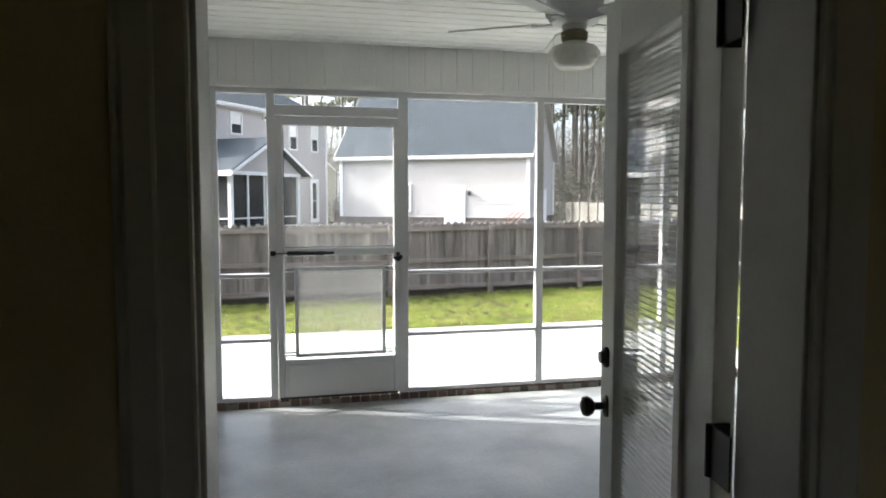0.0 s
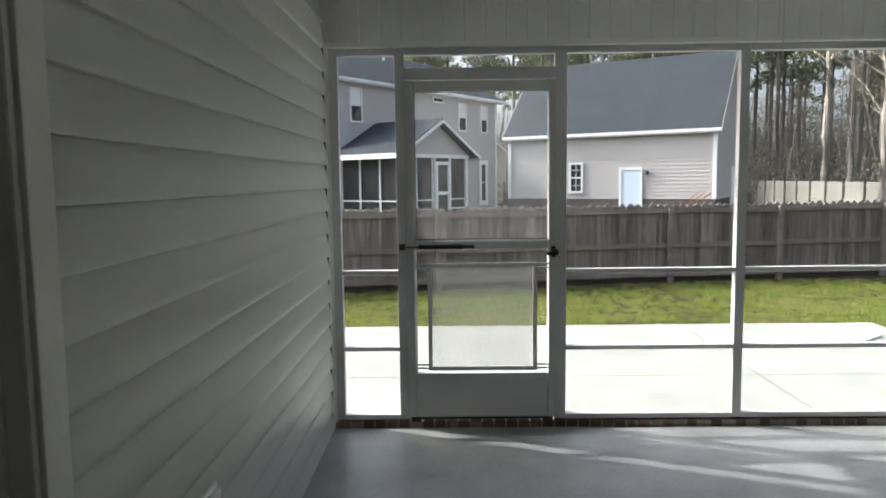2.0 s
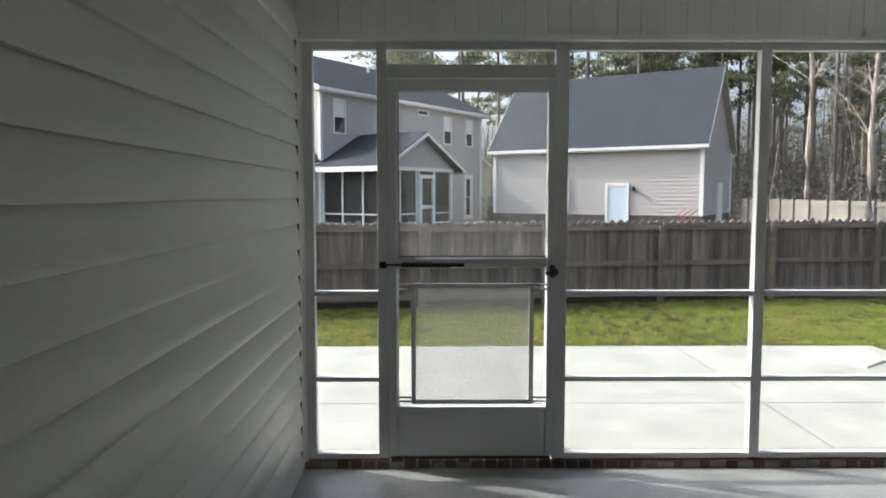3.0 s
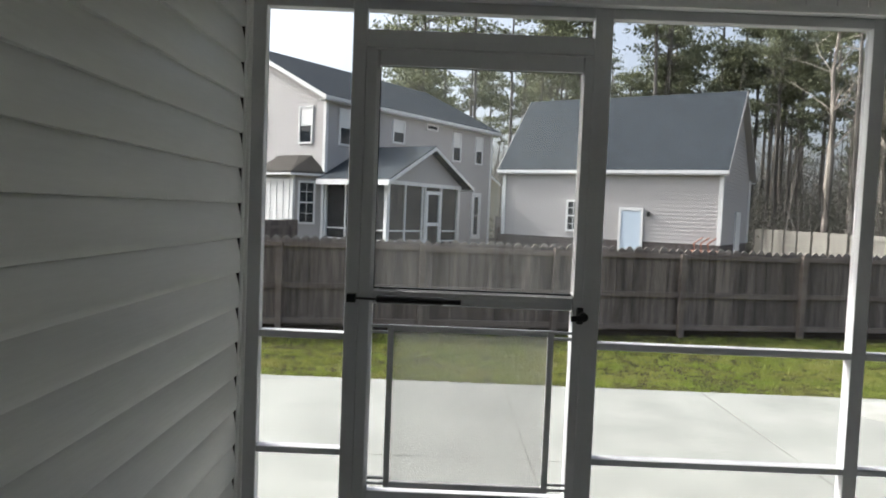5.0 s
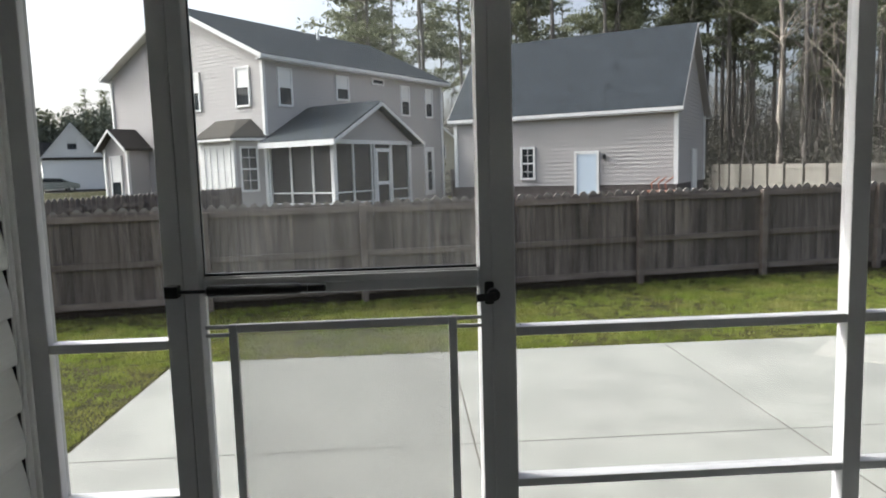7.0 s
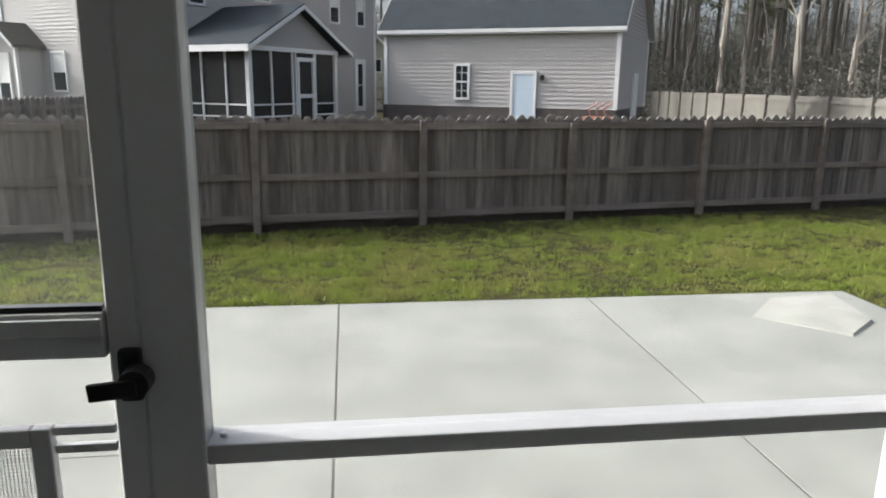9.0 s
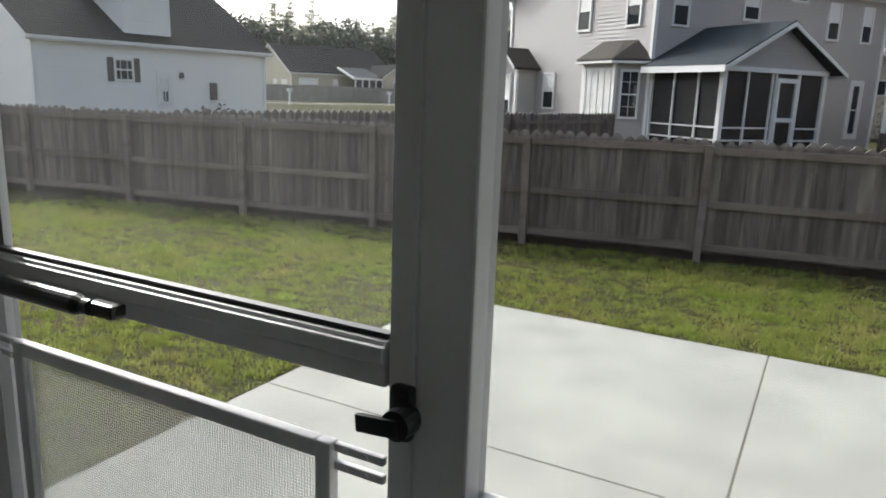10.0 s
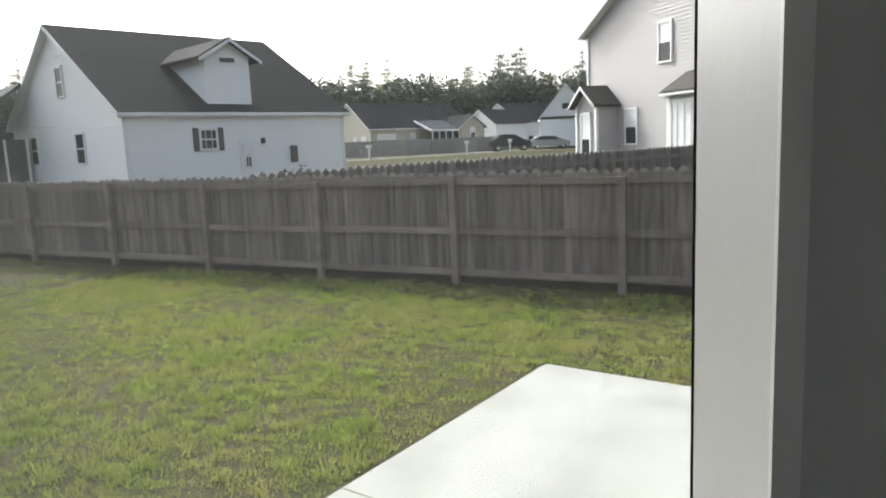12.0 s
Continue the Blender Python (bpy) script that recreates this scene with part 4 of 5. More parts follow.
# garage
ga = thing("detached_garage", "grey sided garage with steep shingle roof and pale blue door", "garage", pose(2.85, 22.6, GZ, 0, 0, -31.2))
GW, GD = 7.35, 5.3
gable_body(ga, GW, GD, 3.6, 6.15, M['lap'], base=1.22, over=0.2, rake_m=M['lap'], ridge_y=2.35)
dr = new("side_door")
dr.parent = ga
B("door_panel", M['bluedoor'], dr, 4.3, -0.05, 0.25, 4.94, 0.0, 2.2)
for d in ((4.22, -0.07, 0.2, 4.3, 0.0, 2.3), (4.94, -0.07, 0.2, 5.02, 0.0, 2.3), (4.3, -0.07, 2.2, 4.94, 0.0, 2.3)):
    B("casing", M['trim'], dr, *d)
window(ga, FRONT, 2.38, 1.42, 2.90, 2.5, 4, 2, pane=M['window'])
bm = bmesh.new()
box(bm, 5.14, -0.12, 2.03, 5.22, 0, 2.18, 0.02)
part("wall_lantern", bm, M['black'], ga)
EG = Matrix.Translation((GW, 0, 0)) @ Matrix.Rotation(radians(90), 4, 'Z')
B("end_door", M['trim'], ga, GW, 2.6, 0.2, GW + 0.06, 3.5, 2.3)
bm = bmesh.new()
for k in range(3):
    tube(bm, [(0.2 * k, 0, 0), (0.2 * k - 0.1, 0.05, 0.55), (0.2 * k + 0.15, 0, 0.75)], [0.03, 0.025, 0.02], 6)
box(bm, -0.25, -0.15, 0.0, 0.7, 0.15, 0.35, 0.03)
ob = part("garden_cart", bm, M['orange'])
ob.matrix_world = pose(8.35, 18.45, 0.28, 0, 0, -31)
tagged(ob, "faded orange metal garden cart against the garage", "garden cart")
B("cart_ledge", M['found'], None, 8.0, 18.1, GZ, 9.2, 18.7, 0.28)
tagged(bpy.data.objects["cart_ledge"], "dark brick plinth by the garage corner", "plinth")

# white house
wh = thing("white_house", "white sided house with dark roof and a gabled dormer", "house", pose(-20.2, 12.9, GZ, 0, 0, 81))
WD, WW = 11.4, 8.75
gable_body(wh, WW, WD, 3.25, 6.6, M['lapwhite'], base=0.2, over=0.25, roof_m=M['shingledark'])
window(wh, FRONT, 2.52, 1.92, 3.22, 2.68, 2, 3, blind=False)
for x in (2.30, 3.24):
    B("shutter", M['found'], wh, x, -0.05, 1.90, x + 0.2, -0.012, 2.70)
B("side_door", M['trim'], wh, 4.05, -0.06, 0.2, 4.65, -0.005, 2.28)
window(wh, Matrix.Translation((0, -0.06, 0)), 4.15, 1.2, 4.5, 2.1, 2, 2)
B("meter_box", M['found'], wh, 6.2, -0.14, 1.35, 6.45, 0, 1.98)
B("wall_lamp", M['black'], wh, 4.95, -0.12, 2.1, 5.08, 0, 2.3)
WW_ = west(WD)
for a, b, c, d in ((4.85, 4.05, 5.6, 5.2), (8.5, 1.6, 9.4, 2.8), (3.4, 1.6, 4.3, 2.75)):
    window(wh, WW_, WD - c, b, WD - a, d, blind=False)
dm = new("dormer")
dm.parent = wh
bm = bmesh.new()
prism(bm, [(3.1, 3.35), (4.85, 3.35), (4.85, 5.25), (3.98, 5.75), (3.1, 5.25)], 'y', 0.25, 4.6)
part("dormer_wall", bm, M['lapwhite'], dm)
for s in (0, 1):
    pts = [(2.75, 5.02), (3.98, 5.74), (3.98, 5.86), (2.75, 5.14)]
    pts = [(7.96 - x, z) for x, z in pts] if s else pts
    bm = bmesh.new()
    prism(bm, pts, 'y', -0.05, 4.9)
    part("dormer_roof", bm, M['shingledark'], dm)
    bm = bmesh.new()
    prism(bm, [(x, z - 0.06) for x, z in pts], 'y', -0.09, -0.05)
    part("rake_board", bm, M['trim'], dm)
B("vent", M['found'], dm, 3.7, 0.2, 5.0, 4.25, 0.26, 5.15)
# wing with a screened porch at its far corner
wing = new("porch_wing")
wing.parent = wh
B("wing_wall", M['darkscreen'], wing, -2.6, 9.2, 0, -0.2, 13.0, 2.7)
for y in (9.15, 10.4, 11.7, 12.95):
    B("post", M['trim'], wing, -2.7, y, 0, -2.58, y + 0.12, 2.7)
for x in (-1.9, -1.1, -0.3):
    B("post", M['trim'], wing, x, 9.1, 0, x + 0.08, 9.18, 2.7)
bm = bmesh.new()
prism(bm, [(-3.0, 2.75), (-0.3, 4.75), (-0.3, 4.9), (-3.0, 2.9)], 'y', 8.8, 13.3)
part("wing_roof", bm, M['shingle'], wing)


def far_house(px, py, rot, W, D, E, R, wall_m, roof_m, label, gz=0.2, front=0):
    h = thing("far_house", label, "house", pose(px, py, gz, 0, 0, rot))
    gable_body(h, W, D, E, R, wall_m, 0.2, 0.3, roof_m)
    for k in range(front):
        window(h, FRONT, 0.8 + k * 2.3, 0.9, 1.9 + k * 2.3, 2.3)
    return h


def polar(deg, r, ox=1.31, oy=-0.14):
    """A place at a bearing left of straight ahead."""
    return ox - r * math.sin(radians(deg)), oy + r * math.cos(radians(deg))


# tan house with a screened porch and a gabled wing towards the street
th_ = far_house(*polar(40.73, 82), 66, 13.6, 11.0, 3.1, 6.2, M['laptan'], M['shingledark'], "tan one-storey house with a dark roof and screened porch")
window(th_, FRONT, 0.9, 1.0, 3.3, 2.5, 2, 2)
window(th_, FRONT, 5.2, 1.0, 5.9, 2.5)
WT = west(11.0)
window(th_, WT, 6.3, 0.9, 7.2, 2.3)
window(th_, WT, 8.6, 0.9, 9.9, 2.3)
wing = new("gabled_wing")
wing.parent = th_
bm = bmesh.new()
prism(bm, [(10.1, 0), (13.4, 0), (13.4, 2.95), (11.75, 4.2), (10.1, 2.95)], 'y', -3.4, 2.0)
part("wing_wall", bm, M['laptan'], wing)
for q in (0, 1):
    pts = [(9.7, 2.74), (11.75, 4.24), (11.75, 4.38), (9.7, 2.88)]
    pts = [(23.5 - x, z) for x, z in pts] if q else pts
    bm = bmesh.new()
    prism(bm, pts, 'y', -3.65, 3.2)
    part("wing_roof", bm, M['shingledark'], wing)
    bm = bmesh.new()
    prism(bm, [(x, z - 0.06) for x, z in pts], 'y', -3.72, -3.65)
    part("rake_board", bm, M['trim'], wing)
window(wing, Matrix.Translation((0, -3.4, 0)), 11.35, 1.6, 12.1, 2.9, 2, 2)
porch = new("screened_porch")
porch.parent = th_
bm = bmesh.new()
prism(bm, [(-3.3, 2.55), (0.6, 3.75), (0.6, 3.9), (-3.3, 2.7)], 'x', 6.2, 10.0)
part("porch_roof", bm, M['shingle'], porch)
B("fascia", M['trim'], porch, 6.15, -3.36, 2.5, 10.0, -3.3, 2.72)
bm = bmesh.new()
prism(bm, [(-3.3, 2.5), (0.6, 3.7), (0.6, 3.93), (-3.3, 2.73)], 'x', 6.1, 6.2)
part("rake_board", bm, M['trim'], porch)
B("porch_screen", M['window'], porch, 6.4, -3.1, 0.9, 10.0, -3.04, 2.5)
B("knee_wall", M['laptan'], porch, 6.4, -3.14, 0.0, 10.0, -3.0, 0.9)
for k in range(5):
    B("post", M['trim'], porch, 6.35 + k * 0.9, -3.2, 0, 6.47 + k * 0.9, -3.08, 2.5)

far_house(*polar(30.65, 95), 66, 5.0, 7.4, 3.3, 5.3, M['lapwhite'], M['shingledark'], "white one-storey house with a dark roof", front=1)
far_house(*polar(28.54, 100), 66, 10, 11, 3.5, 6.3, M['lapwhite'], M['shingledark'], "white gabled house across the street", front=4)
big = far_house(*polar(23.2, 82), 118, 7, 5.6, 3.6, 7.0, M['lapwhite'], M['shingledark'], "white house with a steep front gable")
WB = west(5.6)
window(big, WB, 2.3, 4.3, 3.3, 5.7)
B("belt_trim", M['shinglebrown'], big, -0.16, 0.0, 3.3, -0.02, 5.6, 3.55)
lh = far_house(4.75, 47.6, 93, 7, 2.6, 3.75, 4.9, M['laptan'], M['shingle'], "small tan house between the neighbours", GZ)
window(lh, west(2.6), 0.85, 2.6, 1.75, 3.5, 1, 2)

# street and far fences
bm = bmesh.new()
lo = [bm.verts.new((*polar(d, r), GZ - 0.05)) for d, r in ((68, 50), (17, 68), (5, 175), (68, 175))]
hi = [bm.verts.new((*polar(d, r), 0.2)) for d, r in ((67, 56), (18, 76), (6, 174), (67, 174))]
bm.faces.new(hi), bm.faces.new(lo[::-1])
for i in range(4):
    k = (i + 1) % 4
    bm.faces.new((lo[i], lo[k], hi[k], hi[i]))
tagged(part("verge", bm, M['grass']), "slightly raised grass verge along the street", "verge", "", "structure")
bm = bmesh.new()
prism(bm, [polar(48, 60), polar(40, 63.5), polar(32, 73), polar(20, 86), polar(20, 91), polar(32, 76), polar(40, 65.5), polar(48, 62)], 'z', 0.1, 0.215)
tagged(part("road", bm, M['asphalt']), "pale sunlit street beyond the yards", "road", "", "structure")


def plain_fence(p, q, h, material, label, z=GZ):
    p, q = Vector(p), Vector(q)
    d = q - p
    fo = thing("fence", label, "fence", pose(p.x, p.y, z, 0, 0, math.degrees(math.atan2(d.y, d.x))))
    n = int(d.length / 2.4)
    step = d.length / n
    for k in range(n):
        bm = bmesh.new()
        x = k * step
        while x < (k + 1) * step - 0.05:
            box(bm, x, 0, 0.03, x + 0.135, 0.02, h)
            x += 0.14
        part("panel", bm, material, fo)
        B("post", material, fo, k * step - 0.05, -0.1, 0, k * step + 0.05, 0, h + 0.04)
        for z in (0.25, h / 2, h - 0.2):
            B("rail", material, fo, k * step + 0.05, -0.04, z, (k + 1) * step - 0.05, 0, z + 0.09)


plain_fence((22.6, 50.9), (14.7, 13.8), 1.66, M['fence2'], "pale new wooden privacy fence before the pines")
plain_fence(polar(43.8, 75), polar(30.3, 80), 1.65, M['farfence'], "grey brown fence in front of the far tan house", 0.2)
plain_fence((3.2, 30.5), (5.6, 29.0), 1.8, M['fence'], "dark wooden gate fence between house and garage")


# ---- cars ----
def car(x, y, rot, paint, label, h=1.0):
    c = thing("parked_car", label, "car", pose(x, y, 0.21, 0, 0, rot))
    bm = bmesh.new()
    prof = [(-2.2, 0.35), (2.15, 0.35), (2.25, 0.6), (2.1, 0.85), (1.2, 0.98), (0.5, 1.42), (-1.1, 1.48), (-1.9, 1.05), (-2.25, 0.95)]
    prism(bm, [(a, b * h) for a, b in prof], 'y', -0.85, 0.85)
    bmesh.ops.bevel(bm, geom=list(bm.edges), offset=0.08, segments=2, affect='EDGES')
    part("body", bm, paint, c)
    for s in (-0.862, 0.846):
        bm = bmesh.new()
        prism(bm, [(1.0, 1.0 * h), (0.45, 1.34 * h), (-1.05, 1.38 * h), (-1.6, 1.05 * h)], 'y', s, s + 0.016)
        part("side_window", bm, M['window'], c)
    for wx in (-1.4, 1.4):
        for wy in (-0.8, 0.62):
            w = new("wheel")
            w.parent = c
            bm = bmesh.new()
            lathe(bm, [(0.2, 0), (0.33, 0.02), (0.33, 0.16), (0.2, 0.18)], (wx, wy, 0.33), 16, 'y')
            part("tyre", bm, M['tyre'], w)
            bm = bmesh.new()
            lathe(bm, [(0.19, -0.005), (0.19, 0.185)], (wx, wy, 0.33), 12, 'y')
            part("rim", bm, M['steel'], w)
    return c


cx, cy = polar(29.6, 77)
car(cx, cy, 40, M['carblack'], "black parked car at the street", 1.2)
cx, cy = polar(26.5, 80)
car(cx, cy, 36, M['carsilver'], "silver green parked sedan at the street")
for deg, r in ((40.87, 61), (33.06, 70), (29.61, 74)):
    px, py = polar(deg, r)
    mb = thing("mailbox", "white mailbox on a post by the street", "mailbox", pose(px, py, 0.19))
    B("post", M['trim'], mb, -0.07, -0.07, 0, 0.07, 0.07, 1.0)
    B("box", M['trim'], mb, -0.14, -0.25, 1.0, 0.14, 0.25, 1.28, bevel=0.04)


# ---- trees ----
def clump(bm, c, r, n, size, rng, flat=0.6):
    for _ in range(n):
        d = Vector((rng.gauss(0, 1), rng.gauss(0, 1), rng.gauss(0, 1) * flat))
        p = Vector(c) + d * r * 0.5
        a = Vector((rng.uniform(-1, 1), rng.uniform(-1, 1), rng.uniform(-1, 1))).normalized()
        b = a.cross(Vector((rng.uniform(-1, 1), rng.uniform(-1, 1), rng.uniform(-1, 1)))).normalized()
        s = size * rng.uniform(0.5, 1.3)
        vs = [bm.verts.new(p + a * s), bm.verts.new(p + b * s * 0.45), bm.verts.new(p - a * s * 0.8), bm.verts.new(p - b * s * 0.4)]
        bm.faces.new(vs)


def pine(seed, h, crown_from, spread, density, label):
    rng = random.Random(seed)
    t = thing("pine_tree", label, "tree", group="pines behind the houses")
    bm = bmesh.new()
    lean = (rng.uniform(-0.4, 0.4), rng.uniform(-0.4, 0.4))
    path = [(lean[0] * (k / 8) ** 1.5 + rng.uniform(-0.06, 0.06), lean[1] * (k / 8) ** 1.5, h * k / 8) for k in range(9)]
    tube(bm, path, [0.18 * (1 - 0.085 * k) for k in range(9)], 8)
    tips = []
    for k in range(int(14 * density) + 6):
        u = crown_from + (1 - crown_from) * rng.random() ** 0.8
        z = h * u
        a = rng.uniform(0, 2 * math.pi)
        L = spread * (1.15 - 0.75 * (u - crown_from) / (1 - crown_from)) * rng.uniform(0.5, 1.1)
        o = Vector((lean[0] * u ** 1.5, lean[1] * u ** 1.5, z))
        e = o + Vector((math.cos(a) * L, math.sin(a) * L, L * rng.uniform(0.05, 0.5)))
        tube(bm, [o, o.lerp(e, 0.5) + Vector((0, 0, 0.12)), e], [0.05, 0.035, 0.012], 5)
        tips.append((o, e))
    for k in range(7):
        z = h * rng.uniform(0.25, crown_from)
        a = rng.uniform(0, 2 * math.pi)
        L = rng.uniform(0.4, 1.4)
        tube(bm, [(0, 0, z), (math.cos(a) * L, math.sin(a) * L, z + L * 0.2)], [0.03, 0.008], 4)
    part("trunk", bm, M['bark'], t)
    bm = bmesh.new()
    for o, e in tips:
        clump(bm, e, 0.85, int(46 * density), 0.17, rng, 0.4)
        clump(bm, o.lerp(e, 0.65), 0.65, int(26 * density), 0.16, rng, 0.4)
    clump(bm, (lean[0], lean[1], h), 0.9, 50, 0.17, rng)
    part("crown", bm, M['needle'], t, kind="stuff")
    return t


def bare(seed, h, r, label):
    rng = random.Random(seed)
    t = thing("bare_tree", label, "tree", group="bare trees before the pines")
    bm = bmesh.new()
    path = [(rng.uniform(-0.05, 0.05) * k / 2, rng.uniform(-0.05, 0.05) * k / 2, h * k / 8) for k in range(9)]
    tube(bm, path, [r * (1 - 0.1 * k) for k in range(9)], 8)
    part("trunk", bm, M['palebark'], t)
    bm = bmesh.new()
    for k in range(26):
        i = rng.randrange(3, 8)
        o = Vector(path[i])
        a = rng.uniform(0, 6.28)
        L = rng.uniform(1.2, 3.4)
        e = o + Vector((math.cos(a) * L, math.sin(a) * L, L * rng.uniform(0.3, 1.0)))
        mid = o.lerp(e, 0.5) + Vector((rng.uniform(-0.2, 0.2), rng.uniform(-0.2, 0.2), 0.1))
        tube(bm, [o, mid, e], [0.034, 0.022, 0.008], 5)
        for j in range(6):
            p = mid.lerp(e, rng.random())
            b = rng.uniform(0, 6.28)
            l = rng.uniform(0.3, 1.1)
            tube(bm, [p, p + Vector((math.cos(b) * l, math.sin(b) * l, l * rng.uniform(0.2, 0.9)))], [0.009, 0.004], 4, False)
    part("branches", bm, M['palebark'], t)
    return t


kinds = [pine(11, 17, 0.50, 2.6, 1.3, "tall pine with a thin dark green crown"),
         pine(12, 19, 0.60, 2.2, 1.0, "tall pine with a high sparse crown"),
         pine(13, 15, 0.42, 2.9, 1.6, "broad pine with a full green crown"),
         pine(14, 20, 0.66, 2.0, 0.9, "slim tall pine with bare lower trunk")]
rng = random.Random(5)
spots = []
for _ in range(150):
    deg = rng.uniform(-52, 4.5)
    r = rng.uniform(43, 86)
    spots.append((*polar(deg, r), 0.8, 1.15))
for _ in range(120):
    deg = rng.uniform(12, 84)
    r = rng.uniform(116, 140)
    spots.append((*polar(deg, r), 0.66, 0.86))
for _ in range(26):
    x, y = rng.uniform(22, 46), rng.uniform(16, 48)
    if x - 17.5 > 0.21 * (y - 20) + 1.2:
        spots.append((x, y, 0.7, 1.05))
first = [True] * 4
for x, y, s0, s1 in spots:
    k = rng.randrange(4)
    m = pose(x, y, GZ, 0, 0, rng.uniform(0, 360)) @ Matrix.Scale(rng.uniform(s0, s1), 4)
    if first[k]:
        kinds[k].matrix_world = m
        first[k] = False
    else:
        ob = copy_thing(kinds[k], pose(x, y, GZ))
        ob.matrix_world = m
bt = bare(21, 16, 0.22, "pale bare hardwood with spreading limbs")
bt.matrix_world = pose(*polar(-29.3, 40), GZ)
for deg, r, s in ((-30.6, 47, 0.7), (-38, 34, 0.6), (-35.0, 22.5, 0.62), (-25.2, 58, 0.85), (-26.6, 62, 0.8), (-32.5, 52, 0.95)):
    ob = copy_thing(bt, pose(*polar(deg, r), GZ))
    ob.matrix_world = pose(*polar(deg, r), GZ, 0, 0, deg * 37) @ Matrix.Scale(s, 4)
# underbrush at the foot of the pines and far woods
rng = random.Random(8)
bm = bmesh.new()
for _ in range(9000):
    deg = rng.uniform(-54, 4)
    r = rng.uniform(47, 92)
    x, y = polar(deg, r)
    clump(bm, (x, y, GZ + rng.uniform(0.2, 0.8 + (r - 45) * 0.24)), 1.8, 26, 0.13, rng, 0.8)
for _ in range(3000):
    x, y = rng.uniform(19, 46), rng.uniform(16, 50)
    if x - 17.5 > 0.21 * (y - 20) + 0.8:
        clump(bm, (x, y, GZ + 3.0 * rng.random() ** 1.8 + 0.1), 1.5, 18, 0.085, rng, 0.8)
tagged(part("underbrush", bm, M['brush']), "brown tangled underbrush below the pines", "underbrush", "", "stuff")
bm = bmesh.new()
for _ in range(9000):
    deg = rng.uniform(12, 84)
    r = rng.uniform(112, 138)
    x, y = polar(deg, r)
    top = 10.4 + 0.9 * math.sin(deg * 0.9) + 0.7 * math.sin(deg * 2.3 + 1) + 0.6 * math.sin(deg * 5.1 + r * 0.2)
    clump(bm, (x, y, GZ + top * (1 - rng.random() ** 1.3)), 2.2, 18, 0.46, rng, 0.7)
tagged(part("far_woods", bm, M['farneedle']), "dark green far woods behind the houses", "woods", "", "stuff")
bm = bmesh.new()
for _ in range(230):
    x, y = polar(rng.uniform(-54, 3), rng.uniform(41, 80))
    h = rng.uniform(3, 12)
    dx, dy = rng.gauss(0, 0.8), rng.gauss(0, 0.8)
    tube(bm, [(x, y, GZ), (x + dx * 0.4, y + dy * 0.4, GZ + h / 2), (x + dx, y + dy, GZ + h)], [rng.uniform(0.04, 0.1), 0.045, 0.015], 5, False)
    for j in range(5):
        u = rng.uniform(0.4, 0.95)
        a, l = rng.uniform(0, 6.28), rng.uniform(0.4, 1.6)
        o = Vector((x + dx * u, y + dy * u, GZ + h * u))
        tube(bm, [o, o + Vector((math.cos(a) * l, math.sin(a) * l, l * rng.uniform(0.1, 0.8)))], [0.02, 0.006], 4, False)
tagged(part("saplings", bm, M['bark']), "thin bare grey saplings in the woods", "saplings", "", "stuff")
# shrubs by the white house
for u, s in ((5.4, 0.5), (5.9, 0.65), (7.0, 0.5), (7.9, 0.45)):
    p = wh.matrix_world @ Vector((u, -0.9, 0))
    bm = bmesh.new()
    clump(bm, (0, 0, 0.45 * s * 2), 0.9 * s, 220, 0.12, rng, 0.8)
    tube(bm, [(0, 0, 0), (0, 0, 0.6 * s)], [0.03, 0.02], 6)
    ob = part("shrub", bm, M['shrub'])
    ob.matrix_world = Matrix.Translation(p)
    tagged(ob, "small green shrub by the white house", "shrub", "shrubs by the white house")

# ---- grass blades ----
gr = np.random.default_rng(4)


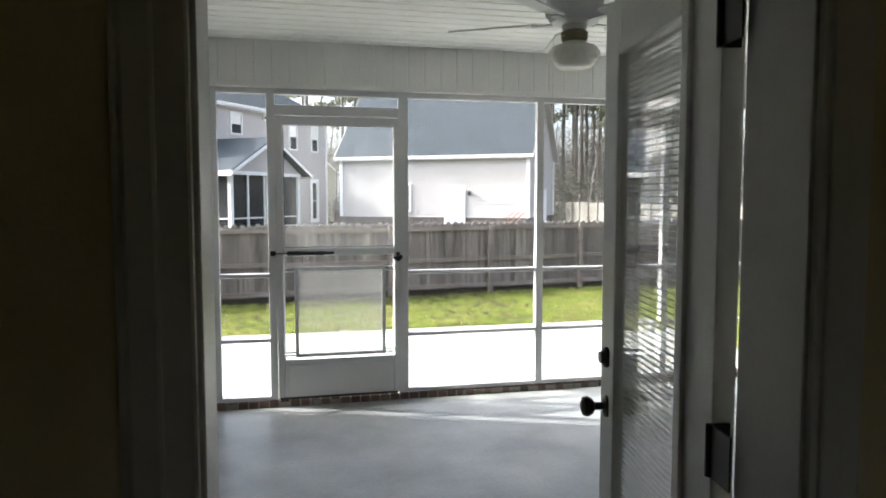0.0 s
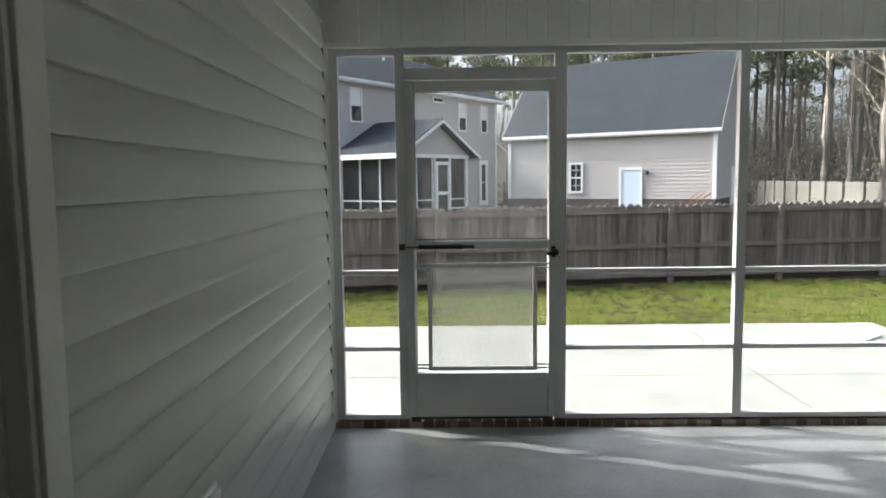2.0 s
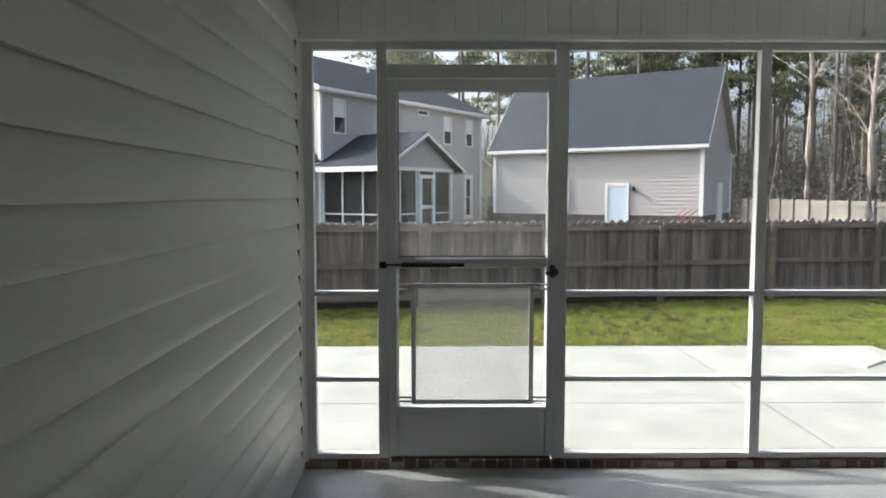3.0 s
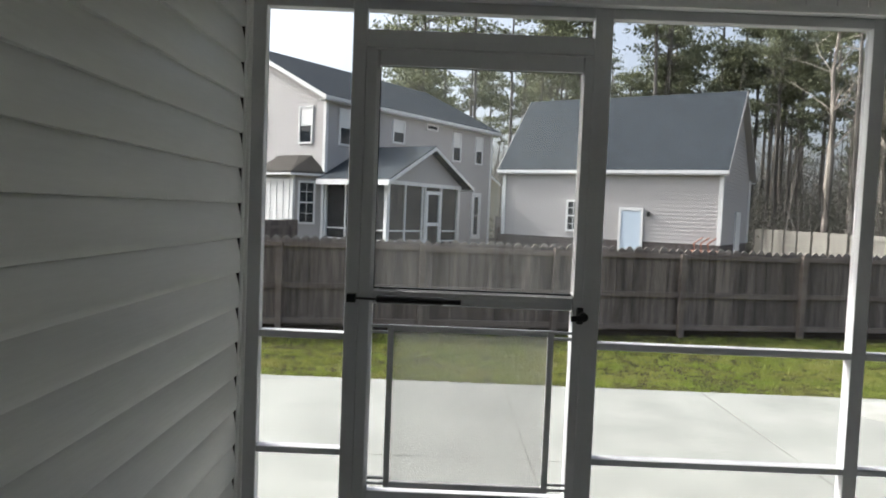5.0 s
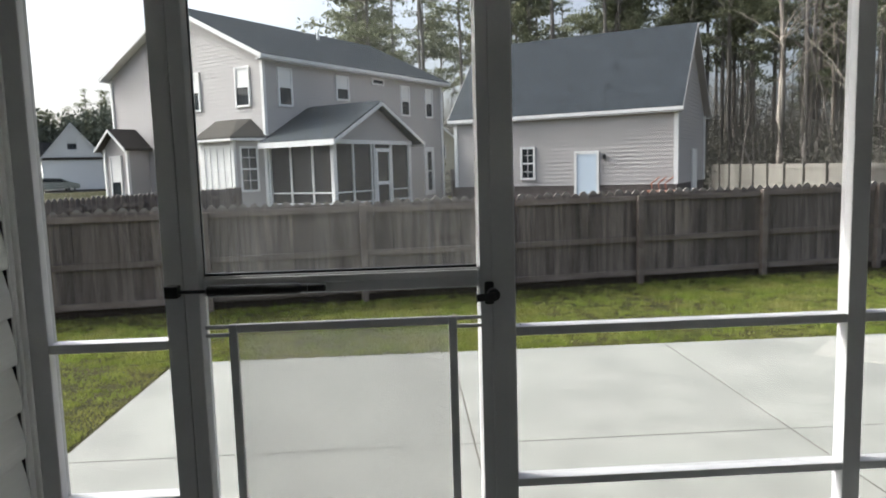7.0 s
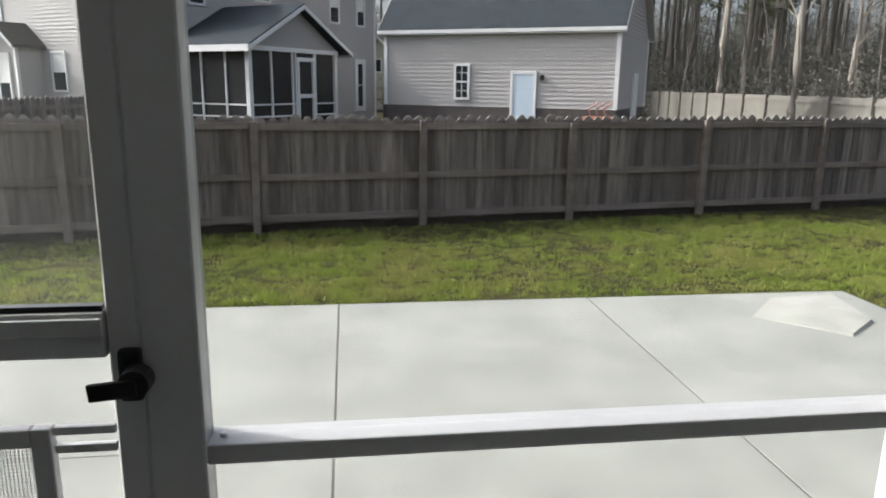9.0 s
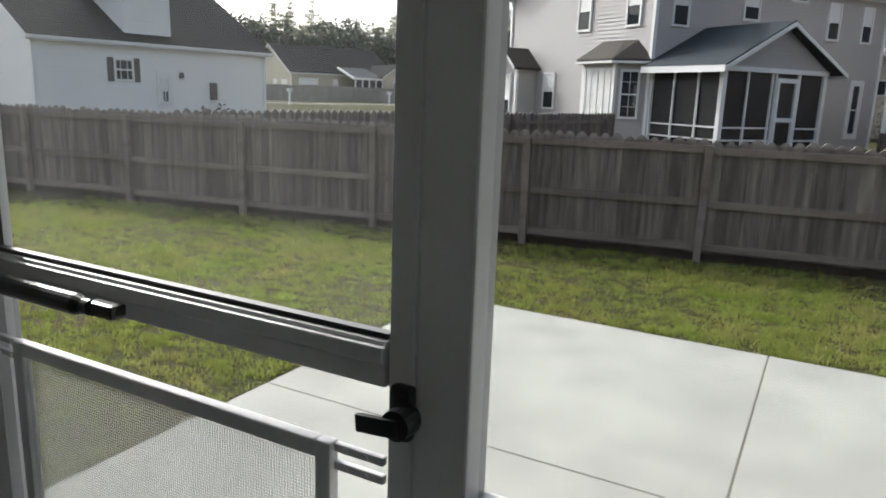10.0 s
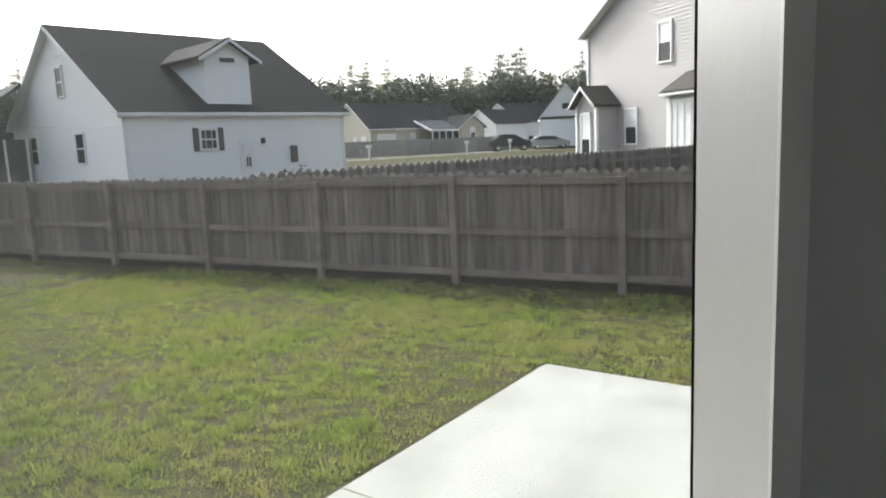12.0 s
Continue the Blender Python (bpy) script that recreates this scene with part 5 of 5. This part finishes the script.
def blades(n, x0, x1, y0, y1):
    nc = n // 22
    cx, cy, ch = gr.uniform(x0, x1, nc), gr.uniform(y0, y1, nc), gr.uniform(0.4, 1.6, nc) ** 1.4
    pick = gr.integers(0, nc, n)
    px, py = cx[pick] + gr.normal(0, 0.055, n), cy[pick] + gr.normal(0, 0.04, n)
    patch = np.sin(px * 1.3 + 1.1 * np.sin(py * 1.9)) + np.sin(py * 2.7 + px * 0.7 + 0.8 * np.sin(px * 3.1))
    keep = ~((px > -1.33) & (px < 6.2) & (py < 5.0))
    away = 8.05 + 0.151 * px - py
    fine = np.sin(px * 4.6 + 2 * np.sin(py * 4.3)) * np.sin(py * 9.3 + 1.7 * np.sin(px * 5.9))
    tuft = np.sin(px * 11.3 + 2.1 * np.sin(py * 8.7 + px)) * np.sin(py * 17.9 + 1.9 * np.sin(px * 7.3))
    dry = 1 + 0.65 * tuft - 0.7 * np.exp(-((px - 4.1) / 1.6) ** 2 - ((py - 6.9) / 0.6) ** 2) + 0.36 * fine
    keep &= (away > -1.0) & (gr.random(n) < np.clip(0.12 + away * 0.75, 0.12, 1.0) * (0.72 + 0.17 * patch) * dry)
    px, py, hc, patch = px[keep], py[keep], ch[pick][keep], patch[keep]
    n = len(px)
    h = gr.uniform(0.018, 0.045, n) * hc * (1.0 + 0.18 * patch) * (0.78 + 0.42 * tuft[keep])
    a = gr.uniform(0, 2 * np.pi, n)
    w = gr.uniform(0.0035, 0.0075, n)
    lean = gr.uniform(0.1, 0.9, n) * h
    b = gr.uniform(0, 2 * np.pi, n)
    z = np.full(n, GZ)
    v = np.stack([np.stack([px - np.cos(a) * w, py - np.sin(a) * w, z], 1), np.stack([px + np.cos(a) * w, py + np.sin(a) * w, z], 1),
                  np.stack([px + np.cos(b) * lean, py + np.sin(b) * lean, z + h], 1)], 1).reshape(-1, 3)
    me = bpy.data.meshes.new("grass")
    me.vertices.add(len(v))
    me.vertices.foreach_set("co", v.ravel())
    me.loops.add(n * 3)
    me.loops.foreach_set("vertex_index", np.arange(n * 3))
    me.polygons.add(n)
    me.polygons.foreach_set("loop_start", np.arange(0, n * 3, 3))
    me.update(calc_edges=True)
    me.materials.append(M['blade'])
    return tagged(new("grass", me), "short patchy green lawn grass", "grass", "", "stuff")


blades(640000, -9, 9, 1.0, 8.9)
blades(260000, -16, 16, 2.0, 10.5)

# ---- bricks of the ledge ----
bm = bmesh.new()
box(bm, 0, -0.036, -0.04, 0.062, 0.142, 0.045, 0.004)
bk = finish(bm, "brick", M['brick'])
for k in range(77):
    ob = new("brick", bk)
    ob.parent = ledge
    ob.location = (0.002 + k * 0.073, random.uniform(-0.003, 0.003), random.uniform(-0.003, 0.0))
    ob.rotation_euler = (0, 0, random.uniform(-0.02, 0.02))
